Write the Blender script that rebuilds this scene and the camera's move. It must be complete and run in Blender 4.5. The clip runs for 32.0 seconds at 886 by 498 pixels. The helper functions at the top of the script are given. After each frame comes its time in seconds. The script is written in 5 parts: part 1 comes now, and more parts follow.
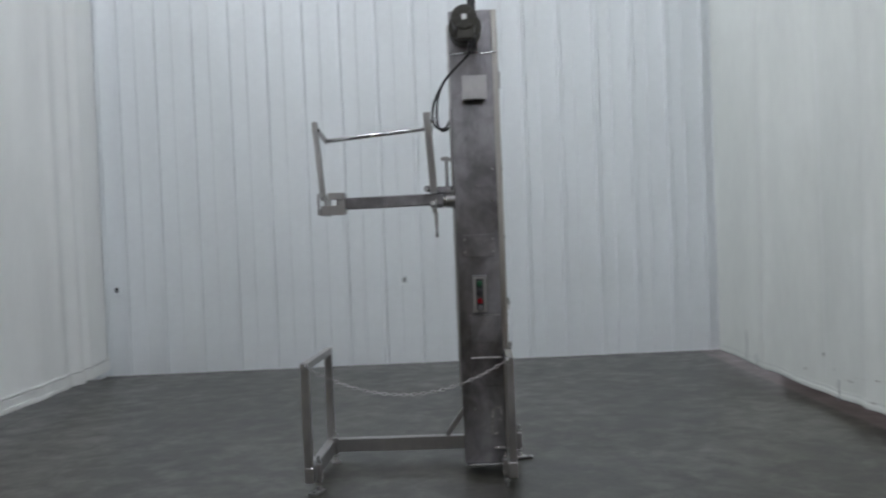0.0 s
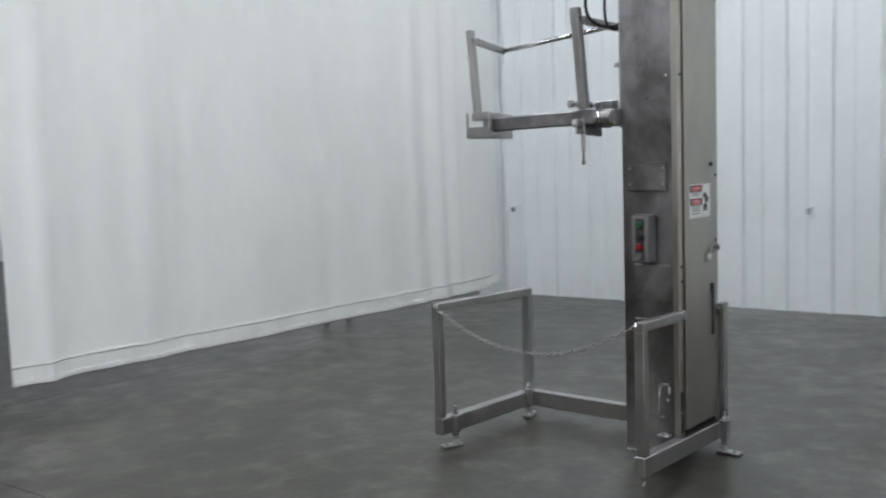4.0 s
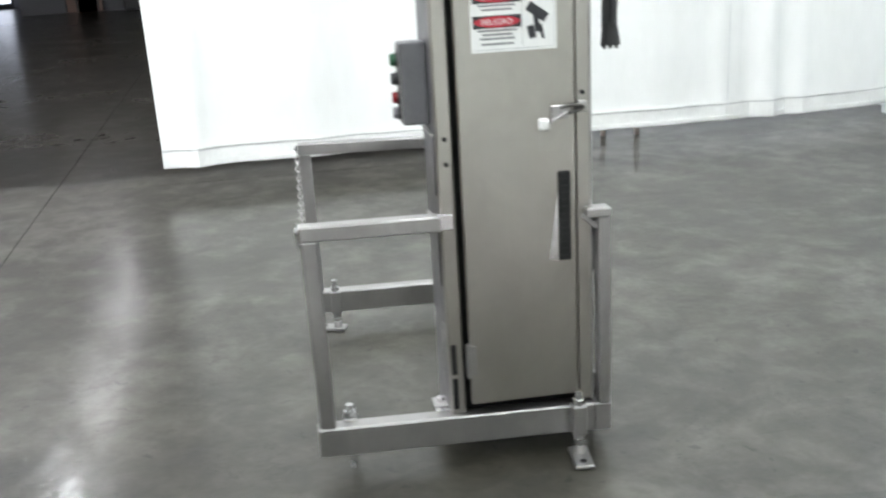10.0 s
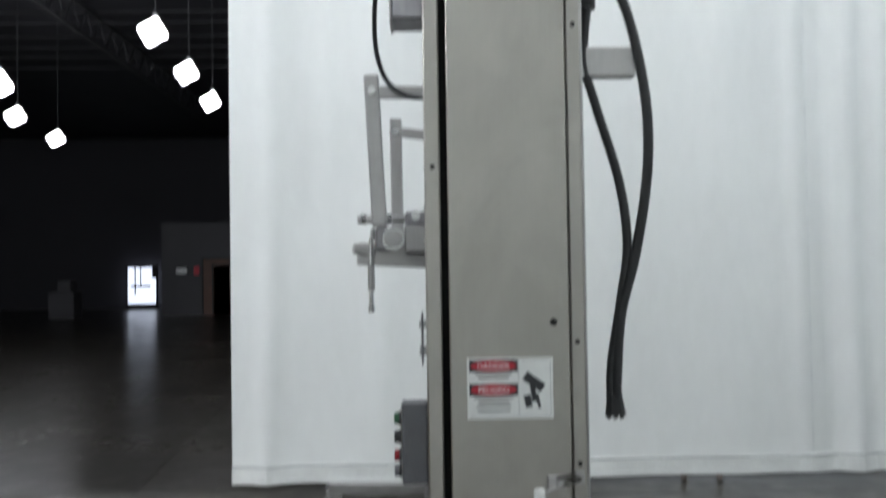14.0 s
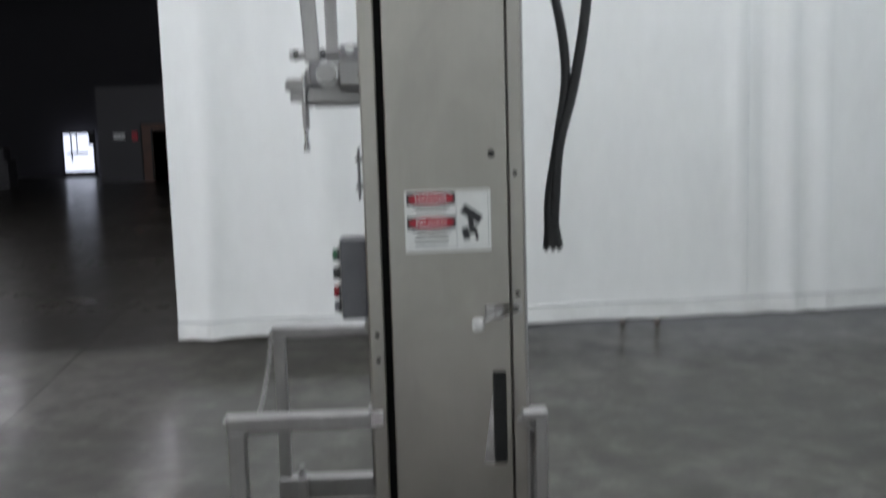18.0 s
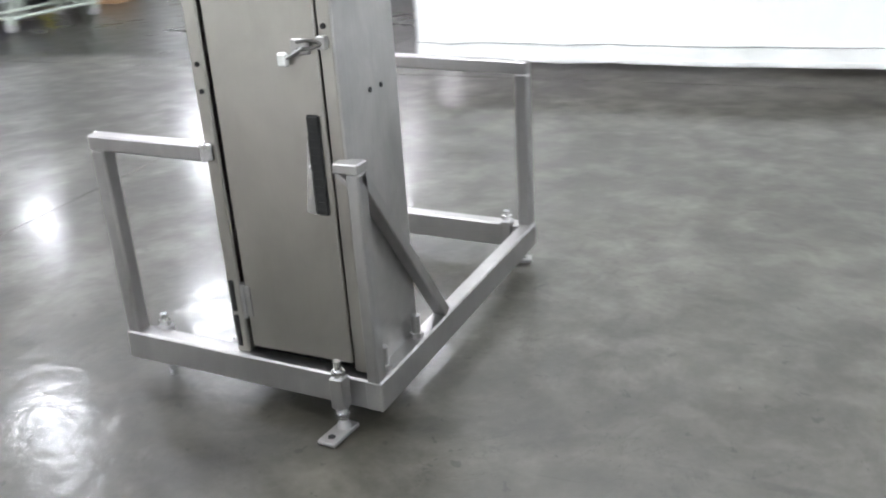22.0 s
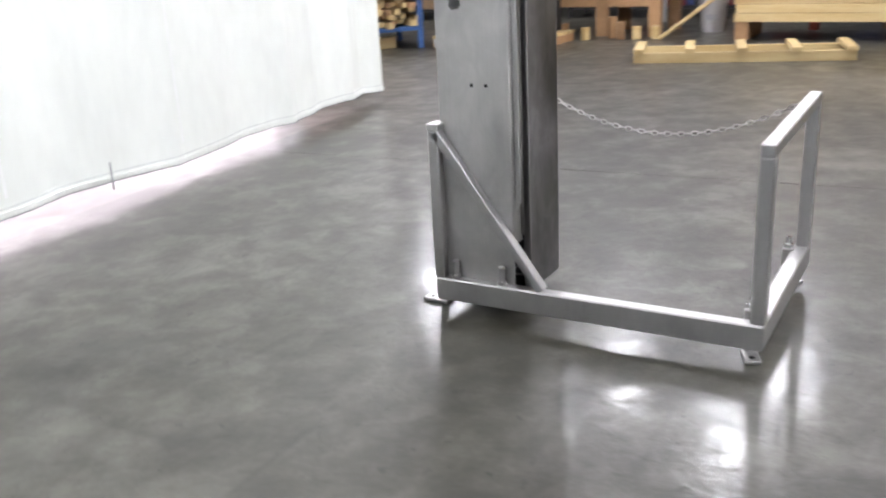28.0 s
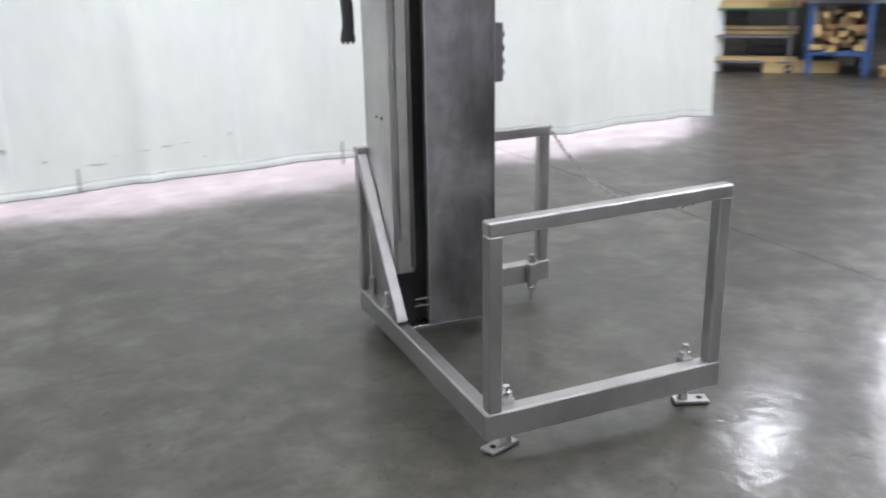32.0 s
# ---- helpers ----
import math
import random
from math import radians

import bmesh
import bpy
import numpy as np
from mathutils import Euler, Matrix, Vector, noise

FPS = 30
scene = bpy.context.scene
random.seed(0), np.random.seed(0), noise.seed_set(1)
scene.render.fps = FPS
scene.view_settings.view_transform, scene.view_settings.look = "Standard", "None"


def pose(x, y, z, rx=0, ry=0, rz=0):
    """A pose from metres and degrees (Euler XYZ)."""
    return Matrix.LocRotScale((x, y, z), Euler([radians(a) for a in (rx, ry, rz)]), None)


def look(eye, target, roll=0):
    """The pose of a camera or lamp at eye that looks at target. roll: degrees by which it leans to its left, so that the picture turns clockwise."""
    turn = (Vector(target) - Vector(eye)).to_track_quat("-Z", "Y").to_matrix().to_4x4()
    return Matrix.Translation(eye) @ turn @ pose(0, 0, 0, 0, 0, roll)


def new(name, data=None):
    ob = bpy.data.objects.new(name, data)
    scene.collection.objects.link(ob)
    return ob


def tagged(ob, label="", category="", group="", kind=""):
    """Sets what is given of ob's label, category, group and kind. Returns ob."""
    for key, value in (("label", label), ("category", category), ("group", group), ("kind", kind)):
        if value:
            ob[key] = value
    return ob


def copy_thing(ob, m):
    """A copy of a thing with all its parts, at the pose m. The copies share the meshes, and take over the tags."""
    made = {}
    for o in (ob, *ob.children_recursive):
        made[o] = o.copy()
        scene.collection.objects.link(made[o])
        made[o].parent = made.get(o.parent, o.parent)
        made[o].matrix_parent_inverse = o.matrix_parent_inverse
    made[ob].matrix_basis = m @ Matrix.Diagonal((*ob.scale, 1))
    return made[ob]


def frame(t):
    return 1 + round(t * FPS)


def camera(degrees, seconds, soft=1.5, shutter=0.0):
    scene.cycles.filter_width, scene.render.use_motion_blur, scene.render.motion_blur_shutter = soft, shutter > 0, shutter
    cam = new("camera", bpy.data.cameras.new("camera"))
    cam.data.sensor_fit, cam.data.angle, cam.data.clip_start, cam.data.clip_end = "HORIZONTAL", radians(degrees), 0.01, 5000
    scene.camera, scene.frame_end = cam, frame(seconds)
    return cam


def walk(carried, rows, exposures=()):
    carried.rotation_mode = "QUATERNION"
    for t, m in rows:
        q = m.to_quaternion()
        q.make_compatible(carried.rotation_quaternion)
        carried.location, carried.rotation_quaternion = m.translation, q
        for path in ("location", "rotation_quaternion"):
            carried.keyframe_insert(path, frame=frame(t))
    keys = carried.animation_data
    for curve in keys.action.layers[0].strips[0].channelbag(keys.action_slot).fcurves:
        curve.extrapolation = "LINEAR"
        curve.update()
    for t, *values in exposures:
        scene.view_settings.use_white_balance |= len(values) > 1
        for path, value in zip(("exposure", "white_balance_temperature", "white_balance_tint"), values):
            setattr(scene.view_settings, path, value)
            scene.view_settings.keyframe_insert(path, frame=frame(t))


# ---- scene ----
cam = camera(50.9, 32.0, soft=2.0, shutter=1.0)
PATH = [
    (0, (0.926, -4.608, 1.325), (0.844, -2.610, 1.277), -2.26),
    (0.5, (1.108, -4.508, 1.323), (0.875, -2.523, 1.268), -2.22),
    (1, (1.339, -4.399, 1.323), (0.957, -2.436, 1.278), -1.76),
    (1.5, (1.568, -4.221, 1.311), (1.156, -2.265, 1.289), -1.59),
    (2, (1.839, -4.061, 1.305), (1.308, -2.133, 1.264), -1.79),
    (2.5, (2.099, -3.853, 1.318), (1.235, -2.053, 1.191), -2.67),
    (3, (2.294, -3.597, 1.320), (1.392, -1.824, 1.107), -2.12),
    (3.5, (2.538, -3.380, 1.307), (1.435, -1.722, 1.122), -1.74),
    (5.5, (3.111, -2.293, 1.274), (1.628, -0.979, 0.999), -2.90),
    (6, (3.170, -1.993, 1.271), (1.695, -0.687, 0.924), -3.21),
    (6.5, (3.205, -1.763, 1.266), (1.552, -0.702, 0.888), -3.75),
    (7, (3.234, -1.455, 1.275), (1.408, -0.775, 0.824), -5.29),
    (7.5, (3.212, -1.210, 1.288), (1.375, -0.601, 0.786), -4.25),
    (8, (3.222, -0.935, 1.286), (1.365, -0.298, 0.904), -3.54),
    (8.5, (3.193, -0.676, 1.272), (1.295, -0.189, 0.875), -3.72),
    (9, (3.174, -0.422, 1.269), (1.282, -0.003, 0.775), -3.67),
    (9.5, (3.205, -0.165, 1.269), (1.320, 0.214, 0.719), -3.19),
    (10, (3.165, 0.042, 1.258), (1.276, 0.294, 0.652), -3.36),
    (10.5, (3.127, 0.214, 1.270), (1.260, 0.463, 0.596), -2.45),
    (11, (3.147, 0.317, 1.272), (1.268, 0.330, 0.585), -3.10),
    (11.5, (3.163, 0.334, 1.273), (1.281, 0.378, 0.595), -1.38),
    (12, (3.183, 0.318, 1.290), (1.265, 0.410, 0.730), -0.87),
    (12.5, (3.178, 0.312, 1.331), (1.204, 0.420, 1.031), -1.84),
    (13, (3.181, 0.321, 1.349), (1.184, 0.405, 1.264), -1.10),
    (13.5, (3.190, 0.319, 1.355), (1.191, 0.373, 1.308), -0.65),
    (14, (3.204, 0.321, 1.370), (1.205, 0.361, 1.425), -0.86),
    (14.5, (3.222, 0.329, 1.380), (1.234, 0.398, 1.588), -1.19),
    (16.5, (3.226, 0.341, 1.409), (1.292, 0.507, 1.892), -0.35),
    (17, (3.220, 0.345, 1.376), (1.254, 0.491, 1.713), -0.47),
    (17.5, (3.200, 0.344, 1.341), (1.204, 0.472, 1.308), -0.88),
    (18, (3.180, 0.343, 1.298), (1.200, 0.490, 1.059), -1.69),
    (18.5, (3.174, 0.333, 1.262), (1.233, 0.418, 0.789), -2.72),
    (19, (3.171, 0.331, 1.216), (1.295, 0.368, 0.523), -4.27),
    (19.5, (3.139, 0.400, 1.220), (1.277, 0.459, 0.492), -5.24),
    (20, (3.038, 0.553, 1.212), (1.156, 0.547, 0.536), -6.72),
    (20.5, (2.982, 0.807, 1.200), (1.135, 0.580, 0.467), -9.25),
    (21, (2.934, 1.123, 1.216), (1.110, 0.722, 0.502), -6.17),
    (21.5, (2.793, 1.400, 1.205), (1.018, 0.844, 0.471), -2.69),
    (22, (2.664, 1.692, 1.211), (1.001, 0.882, 0.451), -3.83),
    (22.5, (2.518, 1.996, 1.225), (0.981, 0.963, 0.470), -2.88),
    (23, (2.275, 2.243, 1.210), (0.792, 1.141, 0.445), -2.49),
    (23.5, (2.061, 2.484, 1.214), (0.818, 1.107, 0.467), -2.57),
    (24, (1.843, 2.691, 1.233), (0.818, 1.091, 0.607), -2.07),
    (24.5, (1.593, 2.833, 1.241), (0.761, 1.096, 0.700), 0.26),
    (25, (1.337, 3.022, 1.230), (0.795, 1.162, 0.733), 0.14),
    (25.5, (1.071, 3.144, 1.224), (0.680, 1.254, 0.700), -0.88),
    (26, (0.793, 3.241, 1.225), (0.635, 1.323, 0.681), -2.57),
    (26.5, (0.547, 3.344, 1.228), (0.734, 1.431, 0.676), -3.06),
    (28.5, (-0.763, 3.163, 1.230), (0.301, 1.602, 0.575), -2.34),
    (29, (-1.002, 3.025, 1.243), (0.133, 1.506, 0.605), -1.57),
    (29.5, (-1.219, 2.857, 1.263), (0.119, 1.496, 0.665), -2.16),
    (30, (-1.406, 2.641, 1.255), (0.030, 1.391, 0.643), -0.94),
    (30.5, (-1.594, 2.428, 1.262), (-0.074, 1.276, 0.660), -0.95),
    (31, (-1.761, 2.196, 1.295), (-0.095, 1.255, 0.713), -0.66),
    (31.5, (-1.871, 1.941, 1.298), (-0.189, 1.038, 0.702), -0.20),
    (32, (-1.977, 1.675, 1.295), (-0.219, 0.944, 0.682), -0.97),
]
walk(cam, [(t, look(eye, target, roll)) for t, eye, target, roll in PATH],
     exposures=[(0, -0.75, 6300, 14), (3.5, -0.3, 6400, 14), (5.5, -0.04, 6450, 12), (6, 0.07, 6450, 12), (7, 0.55, 6500, 12), (9, 0.72, 6500, 12), (10, 0.97, 6500, 11), (11, 1.2, 6500, 11), (12, 1.07, 6500, 11), (13, 0.12, 6400, 12), (14, -0.18, 6300, 11), (16.5, -0.9, 6300, 11), (17, -0.7, 6300, 12), (18, -0.22, 6350, 14), (19, 0.74, 6400, 14), (20, 1.08, 6400, 15), (22, 1.17, 6400, 15), (24, 0.8, 6500, 17), (25, 0.89, 6550, 18), (26, 0.97, 6600, 18), (29, 0.8, 6500, 18), (30, 0.61, 6450, 18), (32, 0.58, 6400, 17)])


# ---- light and exposure ----
world = bpy.data.worlds.new("world")
scene.world = world
world.use_nodes = True
world.node_tree.nodes["Background"].inputs[0].default_value = (0.55, 0.62, 0.7, 1)
world.node_tree.nodes["Background"].inputs[1].default_value = 0.02
scene.view_settings.exposure = 0.0
LAMP_POWER = 38.0
LAMP_Z = 6.85
LAMP_LOW = 4.8


# ---- materials ----
def mat(name, color, rough=0.5, metal=0.0, vary=0.15, scale=8.0, bump=0.0, bscale=60.0, stretch=(1, 1, 1),
        rvary=0.1, second=None, spec=0.5, island=False):
    """A procedural surface: base colour broken up by noise at two scales, uneven gloss and fine relief."""
    m = bpy.data.materials.new(name)
    m.use_nodes = True
    nt = m.node_tree
    n, l = nt.nodes, nt.links
    b = n["Principled BSDF"]
    tc = n.new("ShaderNodeTexCoord")
    mp = n.new("ShaderNodeMapping")
    mp.inputs["Scale"].default_value = stretch
    l.new(tc.outputs["Object"], mp.inputs[0])
    big = n.new("ShaderNodeTexNoise")
    big.inputs["Scale"].default_value, big.inputs["Detail"].default_value = scale, 5
    fine = n.new("ShaderNodeTexNoise")
    fine.inputs["Scale"].default_value, fine.inputs["Detail"].default_value = scale * 9, 4
    l.new(mp.outputs[0], big.inputs[0])
    l.new(mp.outputs[0], fine.inputs[0])
    add = n.new("ShaderNodeMath")
    add.operation = "MULTIPLY_ADD"
    l.new(fine.outputs[0], add.inputs[0])
    add.inputs[1].default_value = 0.45
    l.new(big.outputs[0], add.inputs[2])
    ramp = n.new("ShaderNodeValToRGB")
    c2 = second or tuple(max(0, c * (1 - vary * 2)) for c in color)
    ramp.color_ramp.elements[0].position, ramp.color_ramp.elements[0].color = 0.5, (*c2, 1)
    ramp.color_ramp.elements[1].position = 0.95
    ramp.color_ramp.elements[1].color = (*[min(1, c * (1 + vary * 0.5)) for c in color], 1)
    l.new(add.outputs[0], ramp.inputs[0])
    if island:
        info = n.new("ShaderNodeObjectInfo")
        hue = n.new("ShaderNodeHueSaturation")
        mr = n.new("ShaderNodeMapRange")
        mr.inputs[3].default_value, mr.inputs[4].default_value = 0.75, 1.2
        l.new(info.outputs["Random"], mr.inputs[0])
        l.new(mr.outputs[0], hue.inputs["Value"])
        l.new(ramp.outputs[0], hue.inputs["Color"])
        l.new(hue.outputs[0], b.inputs["Base Color"])
    else:
        l.new(ramp.outputs[0], b.inputs["Base Color"])
    rr = n.new("ShaderNodeMapRange")
    rr.inputs[1].default_value, rr.inputs[2].default_value = 0.4, 1.0
    rr.inputs[3].default_value, rr.inputs[4].default_value = max(0.02, rough - rvary), min(1, rough + rvary)
    l.new(add.outputs[0], rr.inputs[0])
    l.new(rr.outputs[0], b.inputs["Roughness"])
    b.inputs["Metallic"].default_value = metal
    b.inputs["Specular IOR Level"].default_value = spec
    if bump:
        bn = n.new("ShaderNodeTexNoise")
        bn.inputs["Scale"].default_value, bn.inputs["Detail"].default_value = bscale, 4
        l.new(mp.outputs[0], bn.inputs[0])
        bp = n.new("ShaderNodeBump")
        bp.inputs["Strength"].default_value, bp.inputs["Distance"].default_value = bump, 0.01
        l.new(bn.outputs[0], bp.inputs["Height"])
        l.new(bp.outputs[0], b.inputs["Normal"])
    return m


def glow(name, color, strength):
    m = bpy.data.materials.new(name)
    m.use_nodes = True
    b = m.node_tree.nodes["Principled BSDF"]
    b.inputs["Base Color"].default_value = (0.8, 0.8, 0.8, 1)
    b.inputs["Emission Color"].default_value = (*color, 1)
    b.inputs["Emission Strength"].default_value = strength
    return m


def concrete():
    """Sealed, power-trowelled slab: cloudy greens and greys broken by trowel swirls, scuffs and stains; a worn,
    slightly rippled sealer over it; darker and smoother west of about x -2.8."""
    m = bpy.data.materials.new("sealed_concrete")
    m.use_nodes = True
    nt = m.node_tree
    n, l = nt.nodes, nt.links
    b = n["Principled BSDF"]
    geo = n.new("ShaderNodeNewGeometry")

    def noise(scale, detail, rough=0.55, shift=0.0, warp=0.0, stretch=(1, 1, 1)):
        t = n.new("ShaderNodeTexNoise")
        t.inputs["Scale"].default_value, t.inputs["Detail"].default_value = scale, detail
        t.inputs["Roughness"].default_value, t.inputs["Distortion"].default_value = rough, warp
        mp = n.new("ShaderNodeMapping")
        mp.inputs["Location"].default_value = (shift, shift * 1.7, 0)
        mp.inputs["Rotation"].default_value = (0, 0, shift)
        mp.inputs["Scale"].default_value = stretch
        l.new(geo.outputs["Position"], mp.inputs[0])
        l.new(mp.outputs[0], t.inputs[0])
        return t.outputs[0]

    def calc(op, a, c, d=None):
        t = n.new("ShaderNodeMath")
        t.operation = op
        for k, v in enumerate((a, c, d)):
            if v is None:
                continue
            if isinstance(v, (int, float)):
                t.inputs[k].default_value = v
            else:
                l.new(v, t.inputs[k])
        return t.outputs[0]

    def span(v, a, c, p, q):
        t = n.new("ShaderNodeMapRange")
        t.interpolation_type = "SMOOTHSTEP"
        for k, x in zip((1, 2, 3, 4), (a, c, p, q)):
            t.inputs[k].default_value = x
        l.new(v, t.inputs[0])
        return t.outputs[0]

    def tint(fac, col, under):
        t = n.new("ShaderNodeMix")
        t.data_type, t.blend_type = "RGBA", "MULTIPLY"
        t.inputs[7].default_value = (*col, 1)
        l.new(fac, t.inputs[0])
        l.new(under, t.inputs[6])
        return t.outputs[2]

    cloud = noise(0.75, 4, 0.6, 0.7, 0.5)
    mottle = noise(5.2, 7, 0.6, 2.0, 0.3)
    swirl = noise(9.0, 6, 0.58, 4.4, 0.7)
    grain = noise(38, 6, 0.62, 6.1)
    v = calc("MULTIPLY_ADD", mottle, 0.72, calc("MULTIPLY", cloud, 0.72))
    v = calc("MULTIPLY_ADD", swirl, 0.18, v)
    v = calc("MULTIPLY_ADD", grain, 0.15, v)
    ramp = n.new("ShaderNodeValToRGB")
    els = ramp.color_ramp.elements
    els[0].position, els[0].color = 0.0, (0.0128, 0.0119, 0.0083, 1)
    els[1].position, els[1].color = 1.0, (0.07, 0.0655, 0.0495, 1)
    for place, colour in ((0.36, (0.0306, 0.0286, 0.0206)), (0.62, (0.0432, 0.0403, 0.0296))):
        els.new(place).color = (*colour, 1)
    wide = n.new("ShaderNodeMapRange")
    wide.inputs[1].default_value, wide.inputs[2].default_value = 0.62, 1.13
    l.new(v, wide.inputs[0])
    l.new(wide.outputs[0], ramp.inputs[0])
    sep = n.new("ShaderNodeSeparateXYZ")
    l.new(geo.outputs["Position"], sep.inputs[0])
    west_dark = span(calc("MULTIPLY_ADD", mottle, 0.06, sep.outputs[0]), -2.95, -2.68, 1, 0)
    fresh = calc("SUBTRACT", 1.0, west_dark)
    # crisp-edged old stains, drag marks and dark specks
    stain = span(noise(2.3, 8, 0.6, 5.0, 0.6), 0.53, 0.66, 0, 1)
    col = tint(stain, (0.64, 0.63, 0.59), ramp.outputs[0])
    patch = span(noise(4.2, 6, 0.62, 8.3, 0.8), 0.55, 0.61, 0, 0.85)
    col = tint(calc("MULTIPLY", patch, fresh), (0.76, 0.745, 0.7), col)
    drag = span(noise(7, 4, 0.5, 1.9, 1.2, (1, 0.3, 1)), 0.66, 0.70, 0, 0.8)
    col = tint(calc("MULTIPLY", drag, fresh), (0.6, 0.58, 0.55), col)
    col = tint(calc("MULTIPLY", span(noise(21, 3, 0.5, 9.0, 0.8), 0.68, 0.71, 0, 1), fresh), (0.4, 0.37, 0.34), col)
    # thin wandering scratches and hairline marks, in patches
    line = calc("ABSOLUTE", calc("SUBTRACT", noise(3.3, 5, 0.6, 7.7, 1.6), 0.5), 0.0)
    vein = calc("MULTIPLY", span(line, 0.0, 0.014, 1, 0), span(noise(1.6, 3, 0.5, 3.9), 0.48, 0.6, 0, 1))
    col = tint(calc("MULTIPLY", vein, fresh), (0.6, 0.57, 0.53), col)
    # darker west of about x -2.8
    col = tint(west_dark, (0.45, 0.42, 0.44), col)
    # lighter, browner floor past the east curtain, fading out to the south
    east_strip = calc("MULTIPLY", span(calc("MULTIPLY_ADD", sep.outputs[1], 0.0785, sep.outputs[0]), 3.37, 3.42, 0, 1), span(sep.outputs[1], -2.6, -1.9, 0, 1))
    strip_mix = n.new("ShaderNodeMix")
    strip_mix.data_type = "RGBA"
    strip_mix.inputs[7].default_value = (0.12, 0.096, 0.087, 1)
    l.new(calc("MULTIPLY", east_strip, span(mottle, 0.3, 0.7, 0.75, 1.0)), strip_mix.inputs[0])
    l.new(col, strip_mix.inputs[6])
    l.new(strip_mix.outputs[2], b.inputs["Base Color"])
    # open pores scatter the light broadly, the sealer on top mirrors it
    l.new(calc("MULTIPLY", span(v, 0.78, 1.2, 0.47, 0.38), calc("MULTIPLY_ADD", west_dark, -0.35, 1.0)), b.inputs["Roughness"])
    l.new(calc("MULTIPLY", span(v, 0.78, 1.2, 0.45, 0.76), calc("MULTIPLY_ADD", west_dark, -0.58, 1.0)), b.inputs["Specular IOR Level"])
    worn = span(noise(3.1, 6, 0.6, 3.1, 1.0), 0.38, 0.62, 0.26, 0.46)
    l.new(calc("MULTIPLY", worn, calc("MULTIPLY_ADD", west_dark, -0.45, 1.0)), b.inputs["Coat Weight"])
    l.new(span(swirl, 0.35, 0.7, 0.12, 0.19), b.inputs["Coat Roughness"])
    ripple = n.new("ShaderNodeBump")
    ripple.inputs["Distance"].default_value = 0.0042
    l.new(calc("MULTIPLY_ADD", west_dark, -0.3, 0.44), ripple.inputs["Strength"])
    l.new(noise(13, 3, 0.55, 1.3, 0.5), ripple.inputs["Height"])
    fine = n.new("ShaderNodeBump")
    fine.inputs["Distance"].default_value = 0.002
    l.new(calc("MULTIPLY_ADD", west_dark, -0.13, 0.16), fine.inputs["Strength"])
    l.new(grain, fine.inputs["Height"])
    l.new(ripple.outputs[0], fine.inputs["Normal"])
    l.new(fine.outputs[0], b.inputs["Normal"])
    l.new(fine.outputs[0], b.inputs["Coat Normal"])
    return m


def stainless(name, color, rough, smudge, streak=0.06, scale=2.2, seed=0.0, spread=0.14):
    """Handled stainless sheet: cloudy wiped smudges in tone and gloss, faint vertical brush lines."""
    m = bpy.data.materials.new(name)
    m.use_nodes = True
    nt = m.node_tree
    n, l = nt.nodes, nt.links
    b = n["Principled BSDF"]
    tc = n.new("ShaderNodeTexCoord")

    def noise(k, detail, warp, stretch, shift):
        mp = n.new("ShaderNodeMapping")
        mp.inputs["Scale"].default_value = stretch
        mp.inputs["Location"].default_value = (shift, shift * 0.7, shift * 1.3)
        l.new(tc.outputs["Object"], mp.inputs[0])
        t = n.new("ShaderNodeTexNoise")
        t.inputs["Scale"].default_value, t.inputs["Detail"].default_value = k, detail
        t.inputs["Roughness"].default_value, t.inputs["Distortion"].default_value = 0.58, warp
        l.new(mp.outputs[0], t.inputs[0])
        return t.outputs[0]

    def ranged(v, a, c, p, q):
        t = n.new("ShaderNodeMapRange")
        t.interpolation_type = "SMOOTHSTEP"
        for k, x in zip((1, 2, 3, 4), (a, c, p, q)):
            t.inputs[k].default_value = x
        l.new(v, t.inputs[0])
        return t.outputs[0]

    wiped = noise(scale, 5, 0.5, (1, 1, 0.55), seed)
    cloudy = noise(scale * 3.2, 5, 0.8, (1, 1, 0.8), seed + 3)
    brushed = noise(5, 3, 0, (34, 34, 0.7), seed + 5)
    mult = [ranged(wiped, 0.28, 0.72, 1 - smudge, 1 + smudge * 0.35), ranged(cloudy, 0.35, 0.65, 1 - smudge * 0.4, 1.0), ranged(brushed, 0.3, 0.7, 1 - streak, 1 + streak)]
    val = mult[0]
    for extra in mult[1:]:
        t = n.new("ShaderNodeMath")
        t.operation = "MULTIPLY"
        l.new(val, t.inputs[0])
        l.new(extra, t.inputs[1])
        val = t.outputs[0]
    hue = n.new("ShaderNodeHueSaturation")
    hue.inputs["Color"].default_value = (*color, 1)
    l.new(val, hue.inputs["Value"])
    l.new(hue.outputs[0], b.inputs["Base Color"])
    l.new(ranged(wiped, 0.34, 0.66, rough - spread * 0.5, rough + spread), b.inputs["Roughness"])
    b.inputs["Metallic"].default_value = 1.0
    bp = n.new("ShaderNodeBump")
    bp.inputs["Strength"].default_value, bp.inputs["Distance"].default_value = 0.12, 0.006
    l.new(noise(1.6, 2, 0, (1, 1, 0.6), seed + 11), bp.inputs["Height"])
    l.new(bp.outputs[0], b.inputs["Normal"])
    return m


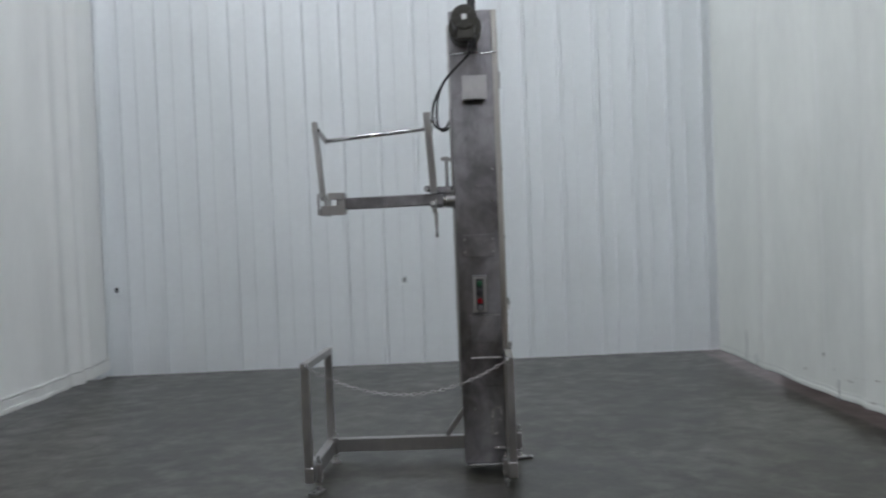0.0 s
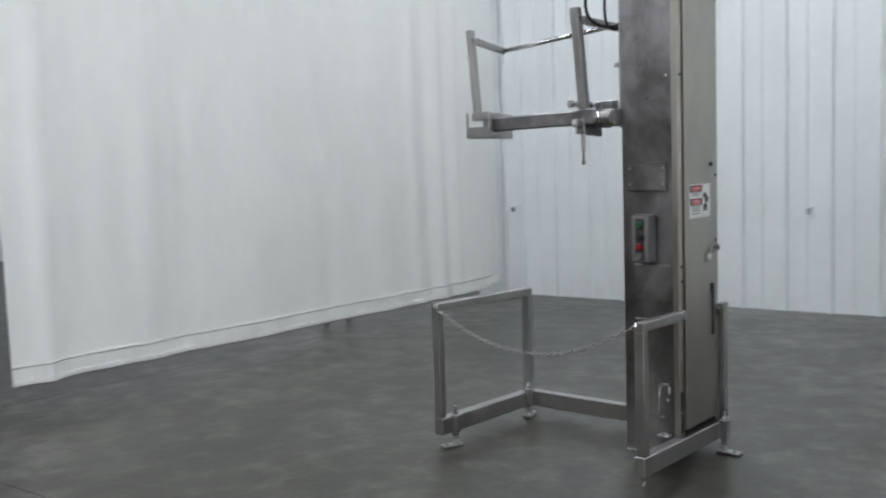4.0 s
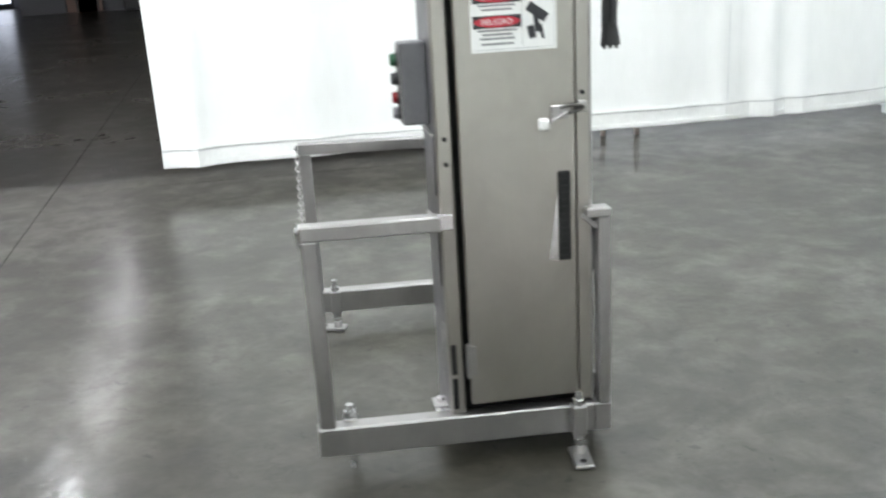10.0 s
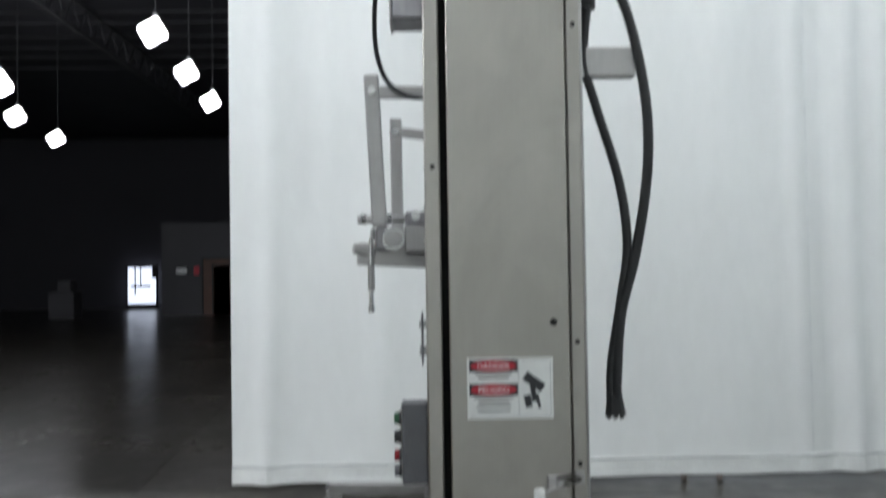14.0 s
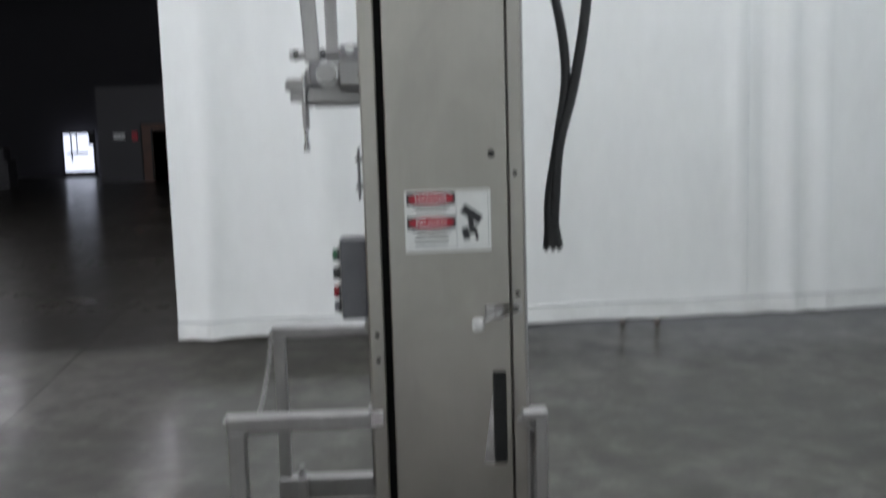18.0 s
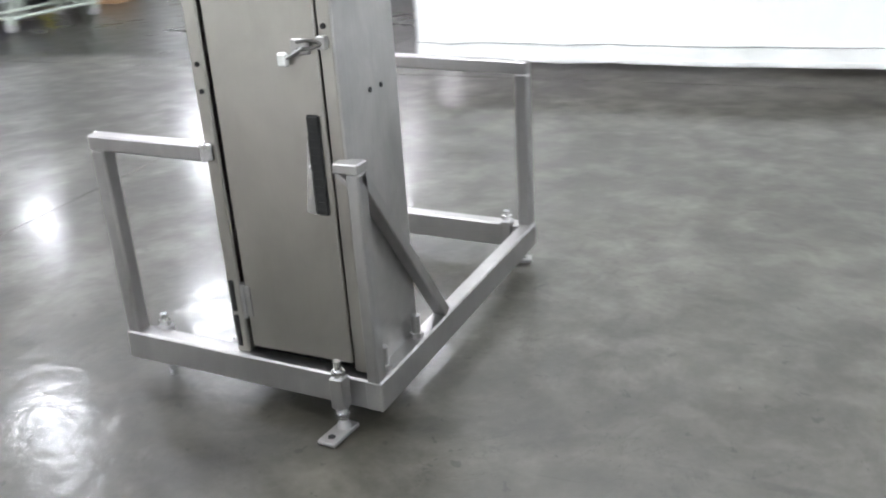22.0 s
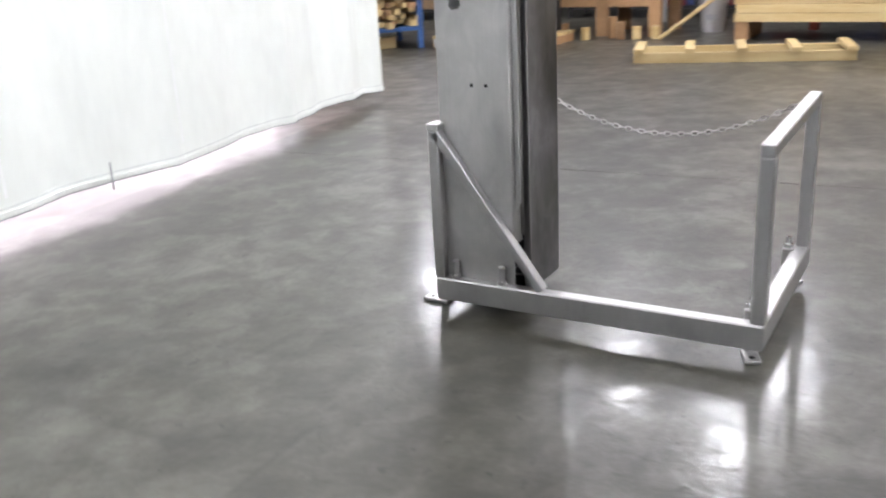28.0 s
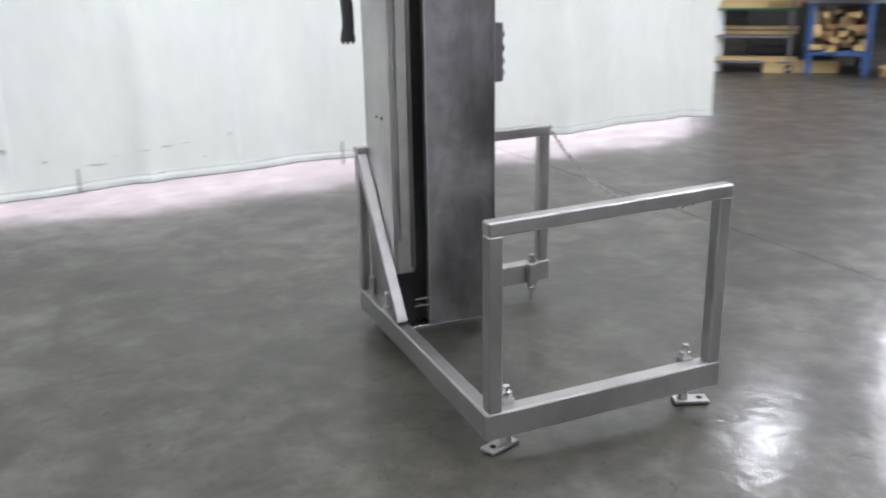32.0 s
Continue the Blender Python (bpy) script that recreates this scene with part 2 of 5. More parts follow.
M = {}
M["concrete"] = concrete()
M["steel"] = stainless("brushed_stainless", (0.47, 0.45, 0.415), 0.36, 0.18, 0.008, 1.8, 0.4, 0.07)
M["steel_back"] = stainless("smudged_stainless", (0.47, 0.46, 0.45), 0.37, 0.3, 0.018, 2.6, 2.7, 0.08)
M["steel_dull"] = stainless("dull_stainless", (0.43, 0.42, 0.415), 0.37, 0.14, 0.02, 5.0, 1.1, 0.06)
# front sheet: smudges, plus its dark reflections put into a darker base colour
M["steel_front"] = stainless("mottled_stainless", (0.34, 0.33, 0.345), 0.36, 0.55, 0.03, 3.2, 7.3, 0.12)
M["residue"] = mat("tape_residue", (0.42, 0.41, 0.39), 0.45, 0, 0.4, 60)
M["chrome"] = mat("bright_steel", (0.72, 0.72, 0.72), 0.2, 1.0, 0.08, 30)
M["black_rubber"] = mat("black_rubber", (0.018, 0.018, 0.02), 0.45, 0, 0.2, 20)
# real black fittings; also the shade in holes and gaps put into colour
M["black_and_shade"] = mat("black_and_shade", (0.01, 0.01, 0.01), 0.8, 0, 0.1, 20)
M["olive"] = mat("olive_paint", (0.062, 0.058, 0.047), 0.45, 0.2, 0.35, 12, 0.1, 80)
M["curtain"] = mat("white_vinyl", (0.88, 0.89, 0.875), 0.42, 0, 0.03, 1.3, 0.42, 2.8, (1, 1.2, 0.5))
M["curtain_east"] = mat("greenish_white_vinyl", (0.80, 0.825, 0.785), 0.42, 0, 0.05, 1.3, 0.42, 2.8, (1, 1.2, 0.5))
M["curtain_hem"] = mat("white_vinyl_hem", (0.85, 0.86, 0.84), 0.38, 0, 0.06, 5)
M["siding"] = mat("white_siding", (0.80, 0.835, 0.85), 0.38, 0.0, 0.03, 2, 0.02, 30)
# far walls and roof: the hall's lack of light is put into these colours
M["far_wall"] = mat("unlit_block_wall", (0.02, 0.0185, 0.021), 0.7, 0, 0.08, 2, 0.1, 20)
M["far_wall_west"] = mat("unlit_block_wall_west", (0.036, 0.034, 0.041), 0.7, 0, 0.08, 2, 0.1, 20)
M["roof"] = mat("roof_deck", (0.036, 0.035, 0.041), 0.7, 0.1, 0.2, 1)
M["joist"] = mat("joist_paint", (0.045, 0.045, 0.047), 0.6, 0.2, 0.2, 4)
# lens strengths and tints tuned by row to match the glare on the floor
M["lamp"] = glow("lamp_lens", (0.95, 0.98, 1.0), LAMP_POWER)
M["lamp_dim"] = glow("lamp_lens_dim", (0.97, 0.96, 1.0), LAMP_POWER * 0.45)
M["lamp_tinted"] = glow("lamp_lens_tinted", (0.95, 1.0, 1.03), LAMP_POWER * 0.98)
M["lamp_body"] = mat("lamp_housing", (0.3, 0.3, 0.3), 0.5, 0.5)


# ---- mesh tools ----
def part(name, bm, material, parent=None, label="", smooth=False):
    me = bpy.data.meshes.new(name)
    bmesh.ops.recalc_face_normals(bm, faces=bm.faces)
    bm.to_mesh(me)
    bm.free()
    if smooth:
        for p in me.polygons:
            p.use_smooth = True
    me.materials.append(M[material] if isinstance(material, str) else material)
    ob = new(name, me)
    if parent:
        ob.parent = parent
    if label:
        ob["label"] = label
    return ob


def thing(name, label, category, group="", kind="", at=(0, 0, 0), rz=0):
    ob = new(name)
    ob.empty_display_size = 0.1
    ob.matrix_world = pose(*at, 0, 0, rz)
    return tagged(ob, label, category, group, kind)


def box(x0, x1, y0, y1, z0, z1, bev=0.0, bm=None, seg=1):
    own = bm is None
    bm = bm or bmesh.new()
    vs = [bm.verts.new((x, y, z)) for x in (x0, x1) for y in (y0, y1) for z in (z0, z1)]
    fs = [bm.faces.new([vs[i] for i in q]) for q in ((0, 1, 3, 2), (4, 6, 7, 5), (0, 4, 5, 1), (2, 3, 7, 6), (0, 2, 6, 4), (1, 5, 7, 3))]
    if bev:
        es = {e for f in fs for e in f.edges}
        bmesh.ops.bevel(bm, geom=list(es), offset=bev, segments=seg, affect="EDGES", profile=0.6)
    return bm


def bar(p0, p1, w, h, bev=0.0, up=(0, 0, 1), bm=None):
    """A straight bar of section w x h between two points."""
    p0, p1 = Vector(p0), Vector(p1)
    d = (p1 - p0).normalized()
    u = Vector(up)
    if abs(d.dot(u)) > 0.98:
        u = Vector((0, 1, 0))
    s = d.cross(u).normalized()
    u = s.cross(d)
    tmp = box(-w / 2, w / 2, 0, (p1 - p0).length, -h / 2, h / 2, bev)
    m = Matrix((s, d, u)).transposed().to_4x4()
    m.translation = p0
    tmp.transform(m)
    if bm is None:
        return tmp
    me = bpy.data.meshes.new("tmp")
    tmp.to_mesh(me)
    tmp.free()
    bm.from_mesh(me)
    bpy.data.meshes.remove(me)
    return bm


def rod(p0, p1, r, seg=14, bm=None, r2=None, bev=0.0):
    p0, p1 = Vector(p0), Vector(p1)
    bm = bm or bmesh.new()
    d = (p1 - p0)
    q = d.to_track_quat("Z", "Y")
    rings = []
    n = d.length
    prof = [(0, r), (n, r if r2 is None else r2)]
    if bev:
        prof = [(0, r - bev), (bev, r), (n - bev, r if r2 is None else r2), (n, (r if r2 is None else r2) - bev)]
    for z, rr in prof:
        rings.append([bm.verts.new(p0 + q @ Vector((rr * math.cos(a * math.tau / seg), rr * math.sin(a * math.tau / seg), z))) for a in range(seg)])
    for a, b in zip(rings, rings[1:]):
        for i in range(seg):
            bm.faces.new((a[i], a[(i + 1) % seg], b[(i + 1) % seg], b[i]))
    bm.faces.new(rings[0][::-1])
    bm.faces.new(rings[-1])
    return bm


def spline(pts, n=8):
    """Catmull-Rom points through pts."""
    p = [Vector(q) for q in pts]
    p = [p[0] * 2 - p[1]] + p + [p[-1] * 2 - p[-2]]
    out = []
    for i in range(1, len(p) - 2):
        a, b, c, d = p[i - 1:i + 3]
        for k in range(n):
            t = k / n
            out.append(0.5 * ((2 * b) + (c - a) * t + (2 * a - 5 * b + 4 * c - d) * t * t + (3 * b - a - 3 * c + d) * t ** 3))
    return out + [p[-2]]


def sweep(pts, r, seg=8, n=8, bm=None):
    pts = spline(pts, n)
    bm = bm or bmesh.new()
    rings = []
    nrm = None
    for i, p in enumerate(pts):
        d = (pts[min(i + 1, len(pts) - 1)] - pts[max(i - 1, 0)]).normalized()
        if nrm is None:
            nrm = d.orthogonal().normalized()
        nrm = (nrm - d * nrm.dot(d)).normalized()
        bi = d.cross(nrm)
        rings.append([bm.verts.new(p + r * (math.cos(a * math.tau / seg) * nrm + math.sin(a * math.tau / seg) * bi)) for a in range(seg)])
    for a, b in zip(rings, rings[1:]):
        for i in range(seg):
            bm.faces.new((a[i], a[(i + 1) % seg], b[(i + 1) % seg], b[i]))
    bm.faces.new(rings[0][::-1])
    bm.faces.new(rings[-1])
    return bm


# ---- setting: floor ----
floor = thing("floor", "glossy sealed grey concrete floor with cloudy stains", "floor", kind="structure")
M["joint"] = mat("joint_filler", (0.012, 0.011, 0.01), 0.7, 0, 0.3, 9)
part("joint_bed", box(-42, 16, -29, 12, -0.2, -0.005), "joint", floor)
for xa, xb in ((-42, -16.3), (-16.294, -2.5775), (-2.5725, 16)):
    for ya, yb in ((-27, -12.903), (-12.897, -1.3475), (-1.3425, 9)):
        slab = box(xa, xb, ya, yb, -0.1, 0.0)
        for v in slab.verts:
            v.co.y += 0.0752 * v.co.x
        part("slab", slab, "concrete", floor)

# ---- setting: back wall of ribbed white siding ----
WALL_TURN = 4.3
WALL_Y = 4.46
wall_north = thing("wall_north", "white ribbed metal siding wall", "wall", kind="structure", at=(0, WALL_Y, 0), rz=WALL_TURN)
P = 0.356
prof = [(0, 0), (0.006, -0.03), (0.034, -0.03), (0.04, 0), (0.044, 0.006), (0.05, 0.006), (0.054, 0), (0.172, 0), (0.175, -0.016), (0.193, -0.016), (0.196, 0), (P, 0)]
bm = bmesh.new()
lo = [bm.verts.new((x, y, 0.0)) for x, y in prof]
hi = [bm.verts.new((x, y, 6.6)) for x, y in prof]
for i in range(len(prof) - 1):
    bm.faces.new((lo[i], lo[i + 1], hi[i + 1], hi[i]))
first = part("siding_panel", bm, "siding", wall_north)
first.location.x = -2.9
for i in range(1, 19):
    ob = new("siding_panel", first.data)
    ob.parent = wall_north
    ob.location.x = -2.9 + P * i
part("backing", box(-3.2, 3.9, 0.012, 0.12, 0, 6.8), "siding", wall_north)


# ---- setting: curtains ----
def curtain(name, y0, y1, hem_z, top, folds, ridges, label, flip=1, seed=0, sway=0.0, seams=(), scuffs=(), bend=0.0, vinyl="curtain", hem=0.07, pocket=0.012, thread="grey_line"):
    """A hanging sheet along its own y axis with soft vertical folds and a stitched hem."""
    ob = thing(name, label, "curtain", kind="structure")
    rng = random.Random(seed)
    waves = [(rng.uniform(2.5, 9), rng.uniform(0, 6.3), rng.uniform(0.2, 1)) for _ in range(7)]

    def off(y, z):
        s = folds(y, z) * sum(a * math.sin(k * y + p + 0.12 * z) for k, p, a in waves) / 4
        for c, w, a in ridges:
            q = (y - c - 0.03 * math.sin(0.8 * z + c)) / w
            s += a * math.exp(-q * q) * (0.75 + 0.25 * math.sin(1.3 * z + 7 * c))
        return s * min(1, (y1 - y) / 0.25) + bend * max(0, (y - y1 + 0.8) / 0.8) ** 2

    def sheet(z0, z1, nz, thick, dx):
        bm = bmesh.new()
        ny = int((y1 - y0) / 0.035)
        drop = [sway * (math.sin(2.3 * v) + 0.6 * math.sin(5.1 * v + 1) - 0.6) for v in [y0 + (y1 - y0) * j / ny for j in range(ny + 1)]]
        for side in (0, 1):
            g = [[bm.verts.new((dx + off(y0 + (y1 - y0) * j / ny, z0 + (z1 - z0) * i / nz) + side * thick * flip,
                                y0 + (y1 - y0) * j / ny, z0 + (z1 - z0) * i / nz + drop[j])) for j in range(ny + 1)] for i in range(nz + 1)]
            for i in range(nz):
                for j in range(ny):
                    bm.faces.new((g[i][j], g[i][j + 1], g[i + 1][j + 1], g[i + 1][j]))
            if side == 0:
                a = g
            else:
                rim = [(a[0], g[0]), (a[nz], g[nz]), ([r[0] for r in a], [r[0] for r in g]), ([r[ny] for r in a], [r[ny] for r in g])]
                for p, q in rim:
                    for i in range(len(p) - 1):
                        bm.faces.new([bm.verts.new(v.co) for v in (p[i], p[i + 1], q[i + 1], q[i])])
        return bm
    part("sheet", sheet(hem_z + 0.004, top, 34, 0.003, 0), vinyl, ob, smooth=True)
    h = hem_z + hem
    part("hem", sheet(hem_z, h - 0.004, 1, pocket + 0.005, -pocket * flip), "curtain_hem" if vinyl == "curtain" else vinyl, ob)
    # this grey seam line also paints the shadow of the hem fold
    part("hem_seam", sheet(h - 0.0036, h + 0.003, 1, 0.006, -0.0015 * flip), thread, ob)
    part("hem_fold", sheet(h + 0.0034, h + 0.012, 1, pocket + 0.003, -pocket * 0.7 * flip), "curtain_hem" if vinyl == "curtain" else vinyl, ob)
    part("hem_welt", sheet(hem_z + 0.006, hem_z + 0.03, 1, pocket + 0.012, -(pocket + 0.006) * flip), "curtain_hem" if vinyl == "curtain" else vinyl, ob)
    part("hem_cord", sheet(hem_z - 0.005, hem_z - 0.0004, 1, 0.008, -0.0025 * flip), "grey_line", ob)
    for y in seams:
        j0 = [(y + d, z) for z in [hem_z + 0.09 + 0.12 * k for k in range(52)] for d in (-0.008, 0.008)]
        bm = bmesh.new()
        vs = [bm.verts.new((off(v, z) - (0.0035 if abs(v - y) > 0 else 0) * flip, v, z)) for v, z in j0]
        for k in range(51):
            bm.faces.new((vs[2 * k], vs[2 * k + 1], vs[2 * k + 3], vs[2 * k + 2]))
        part("weld_seam", bm, "seam", ob)
    for y, z, w, h in scuffs:
        bm = bmesh.new()
        ring = [(y + 0.8 * w * math.cos(a) * rng.uniform(0.55, 1.1), z + 0.6 * h * math.sin(a) * rng.uniform(0.4, 1.1)) for a in [k * math.tau / 12 for k in range(12)]]
        bm.faces.new([bm.verts.new((off(v, q) - 0.004 * flip, v, q)) for v, q in ring])
        part("scuff", bm, "scuff", ob)
    return ob


M["grey_line"] = mat("grey_line_and_shade", (0.30, 0.31, 0.32), 0.6, 0, 0.1, 30)
M["thread_pale"] = mat("pale_stitching", (0.66, 0.68, 0.66), 0.6, 0, 0.1, 30)
M["seam"] = mat("welded_vinyl", (0.86, 0.87, 0.86), 0.4, 0, 0.04, 10)
M["scuff"] = mat("brown_scuff", (0.7, 0.69, 0.64), 0.6, 0, 0.3, 40)
wall_west = curtain("wall_west", -0.838, 3.98, 0.143, 6.4, lambda y, z: 0.012 + 0.02 * max(0, y - 2.2),
                    ((-0.62, 0.07, 0.05), (-0.38, 0.1, -0.03), (0.05, 0.12, 0.035), (0.33, 0.06, -0.02), (0.9, 0.2, 0.03), (1.6, 0.1, -0.025), (2.2, 0.16, 0.03), (2.62, 0.05, 0.022), (2.8, 0.05, -0.026), (2.95, 0.045, 0.028), (3.07, 0.045, -0.028), (3.19, 0.04, 0.024)),
                    "white vinyl curtain wall hanging just above the floor", -1, 3, 0.0, (2.66,), (), -0.16, "curtain", 0.1, 0.016)
wall_west.matrix_world = pose(-2.395, 0, 0, 0, 0, 0.9)
wall_east = curtain("wall_east", -2.85, 4.64, 0.094, 6.4, lambda y, z: 0.014 + 0.02 * max(0, min(1, (-1.2 - y) * 1.5)),
                    ((-2.6, 0.08, 0.06), (-2.3, 0.07, -0.05), (-1.95, 0.12, 0.07), (-1.5, 0.08, -0.05), (-1.05, 0.14, 0.05), (-0.4, 0.07, -0.03), (0.35, 0.15, 0.04), (1.2, 0.06, -0.03), (1.9, 0.2, 0.03), (2.9, 0.1, -0.03)),
                    "off-white vinyl curtain wall with scuffs, hanging just above the floor", 1, 8, 0.012, (-1.9, -0.48, 0.72, 1.92, 2.92),
                    ((1.76, 0.26, 0.02, 0.012), (1.41, 0.255, 0.025, 0.006), (1.25, 0.275, 0.05, 0.008), (1.12, 0.283, 0.06, 0.009), (1.02, 0.29, 0.03, 0.007),
                     (0.92, 0.2, 0.012, 0.009), (1.17, 0.14, 0.03, 0.009), (0.77, 0.315, 0.012, 0.02), (1.95, 0.33, 0.03, 0.03), (1.5, 0.22, 0.1, 0.012), (2.2, 0.2, 0.02, 0.03)), 0.26, "curtain_east", 0.045, 0.003, "thread_pale")
wall_east.matrix_world = pose(3.40, 0, 0, 0, 0, 4.5)

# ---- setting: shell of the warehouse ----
ceiling = tagged(part("ceiling", box(-40.4, 14, -26, 6, 7.9, 8.1), "roof"), "steel roof deck, its unlit look put into the colour", "ceiling", kind="structure")
# white office wall: its dimness is put into the near-black base colour
M["office_wall"] = mat("dimmed_white_paint", (0.055, 0.053, 0.058), 0.6, 0, 0.06, 1.5)
wall_far_west = tagged(part("wall_far_west", box(-40.4, -40.2, -26, 6, 0, 7.9), "far_wall_west"), "warehouse wall, its unlit look put into the colour", "wall", kind="structure")
wall_office = tagged(part("wall_office", box(-31.2, -31.05, -9.3, 5.6, 0, 3.4), "office_wall"), "white office wall, its dim light put into the colour", "wall", kind="structure")
wall_far_south = tagged(part("wall_far_south", box(-40.2, 14, -22.2, -22, 0, 7.9), "far_wall"), "warehouse wall, its unlit look put into the colour", "wall", kind="structure")
wall_far_east = tagged(part("wall_far_east", box(13.8, 14, -22, 6, 0, 7.9), "far_wall"), "closing warehouse wall, its unlit look put into the colour", "wall", kind="structure")
wall_far_north = tagged(part("wall_far_north", box(-40.2, 14, 5.6, 5.8, 0, 7.9), "far_wall"), "closing warehouse wall, its unlit look put into the colour", "wall", kind="structure")
# unseen wall, inferred; added so its pale reflection shows under the hem
side_wall = thing("wall_north_west", "unseen white wall added behind the curtain for its reflection under the hem", "wall", kind="structure", at=(0, WALL_Y, 0), rz=WALL_TURN)
part("panel", box(-18, -2.95, 0, 0.12, 0, 5.0), "siding", side_wall)
# unseen wall and glowing panel, added for the bright strip under the east curtain
wall_passage = thing("wall_passage", "unseen white wall with a glowing panel added to light the gap under the curtain", "wall", kind="structure")
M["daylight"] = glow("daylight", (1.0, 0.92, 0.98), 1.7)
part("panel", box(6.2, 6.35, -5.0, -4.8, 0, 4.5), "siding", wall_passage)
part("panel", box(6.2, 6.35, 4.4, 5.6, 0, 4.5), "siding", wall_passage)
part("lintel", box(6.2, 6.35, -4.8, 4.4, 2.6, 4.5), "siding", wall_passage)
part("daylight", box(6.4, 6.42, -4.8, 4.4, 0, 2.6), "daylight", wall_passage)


# ---- high bay lamps ----
def lamp(lens_kind, size=1.0, drop=1.05):
    ob = thing("high_bay_light", "square high bay light, glowing white under the roof, some added as unseen fill", "ceiling light", "rows of roof lights")
    housing = box(-0.06, 0.06, -0.06, 0.06, 0.32, 0.5, 0.02)
    lens = box(-0.26, 0.26, -0.26, 0.26, -0.1, 0.34, 0.05)
    lens.transform(pose(0, 0, 0, 30, 8, 12))
    for bm in (housing, lens):
        bmesh.ops.scale(bm, vec=(size, size, size), verts=bm.verts)
    part("housing", housing, "lamp_body", ob)
    part("lens", lens, lens_kind, ob)
    part("stem", rod((0, 0, 0.5 * size), (0, 0, drop), 0.006, 6), "joist", ob)
    return ob


west_row = [(x, -2.7 + 0.075 * x) for x in (-15.3, -12.65, -10.0)] + [(-16.7, -8.3), (-19.9, -8.7)]
# the last two are unseen, added to light the wall behind the curtain
near_row = [(x, -2.7 + 0.075 * x) for x in (-7.3, -4.9)] + [(-12.4, -0.8), (-5.4, 1.5), (-8.2, 1.3)]
south_rows = [(-13.6, -7.3), (-10, -7.1), (-7.3, -7.0), (-4.1, -7.0), (-1.2, -7.2), (1.75, -7.1), (3.9, -6.3), (6.3, -6.2)]
south_rows += [(1.4, -9.3), (3.65, -8.8), (6.0, -8.5), (7.7, -10.3), (-14.6, -13), (-9.6, -13), (-4.5, -13), (-0.6, -13.4)]
# unseen lamps behind the west curtain, added to light the floor there
curtain_fill_lamps = [(-2.9, 0.2), (-2.9, 2.0), (-2.9, 3.8)]
# unseen, enlarged lamps added to brighten the near floor
front_fill_lamps = [(-1.9, -4.7), (2.2, -4.48), (6.3, -4.25)]
# unseen lamps over bay and passage, added to brighten curtains and wall
bay_fill_lamps = [(-1.3, 2.1), (2.0, 2.2), (-1.3, -1.6), (2.0, -1.4), (4.8, -0.8), (4.8, 2.4)]
for spots, lens_kind, size, z in ((west_row, "lamp_dim", 0.65, LAMP_LOW), (near_row, "lamp", 0.65, LAMP_LOW), (south_rows, "lamp_tinted", 0.9, LAMP_LOW), (curtain_fill_lamps, "lamp_tinted", 1.2, LAMP_Z), (front_fill_lamps, "lamp_tinted", 1.4, LAMP_Z), (bay_fill_lamps, "lamp", 1.0, LAMP_Z)):
    one = lamp(lens_kind, size, 7.9 - z)
    one.matrix_world = pose(*spots[0], z)
    for x, y in spots[1:]:
        copy_thing(one, pose(x, y, z))

# open-web roof trusses and purlins
for y in (-1.2, -3.4, -7.6):
    tr = thing("roof_truss", "dark open-web steel roof truss", "truss", "roof trusses")
    part("top_chord", bar((-31, y, 7.78), (2.5, y, 7.78), 0.09, 0.09), "joist", tr)
    part("bottom_chord", bar((-31, y, 7.12), (2.5, y, 7.12), 0.08, 0.07), "joist", tr)
    for d in (0.45, -0.45):
        web = part("web", bar((0, 0, 0), (d, 0, 0.59), 0.03, 0.03), "joist", tr)
        web.location = (-31 + (0.9 if d < 0 else 0), y, 7.15)
        for k in range(1, 37):
            piece = new("web", web.data)
            piece.parent = tr
            piece.location = (-31 + k * 0.9 + (0.9 if d < 0 else 0), y, 7.15)
for k in range(11):
    x = -24 + 2.3 * k
    pl = thing("purlin", "dark steel roof purlin", "beam", "roof purlins")
    part("flange", bar((x, -20, 7.86), (x, 1, 7.86), 0.1, 0.05), "joist", pl)
    part("bridging", bar((x + 1.1, -20, 7.3), (x + 1.1, 1, 7.3), 0.025, 0.025), "joist", pl)


# ---- the column lift ----
lift = thing("column_lift", "tall stainless steel column lift with tilting arms and guard rails", "lift machine")
CX0, CX1, CY0, CY1, CZ0, CZ1 = 0.797, 1.05, 0.325, 0.692, 0.06, 2.457
M["plastic_dark"] = mat("dark_plastic", (0.05, 0.05, 0.052), 0.4, 0, 0.1, 15)
M["dark_metal"] = mat("dark_metal", (0.13, 0.125, 0.12), 0.45, 0.8, 0.2, 25)
M["plastic_grey"] = mat("grey_plastic", (0.13, 0.13, 0.14), 0.45, 0, 0.1, 15)
M["button_green"] = mat("green_button", (0.012, 0.085, 0.035), 0.3)
M["button_red"] = mat("red_button", (0.27, 0.012, 0.018), 0.3)
M["label_white"] = mat("label_white", (0.78, 0.79, 0.78), 0.4, 0, 0.04, 30)
M["label_red"] = mat("label_red", (0.5, 0.02, 0.04), 0.4, 0, 0.06, 30)
M["label_black"] = mat("label_black", (0.03, 0.03, 0.035), 0.4)
M["ink_grey"] = mat("label_ink", (0.32, 0.33, 0.34), 0.5)
M["clear"] = mat("frosted_tag", (0.75, 0.75, 0.74), 0.25, 0, 0.1, 40)

# column: folded sheet sections with an open slot, round a black core
column = part("column", box(CX0, CX0 + 0.012, CY0 + 0.009, 0.577, CZ0, CZ1), "steel_front", lift)
part("front_panel", box(CX0, CX1 - 0.012, CY0, CY0 + 0.008, CZ0, 2.232, 0.003), "steel_front", column, "mottled stainless front panel")
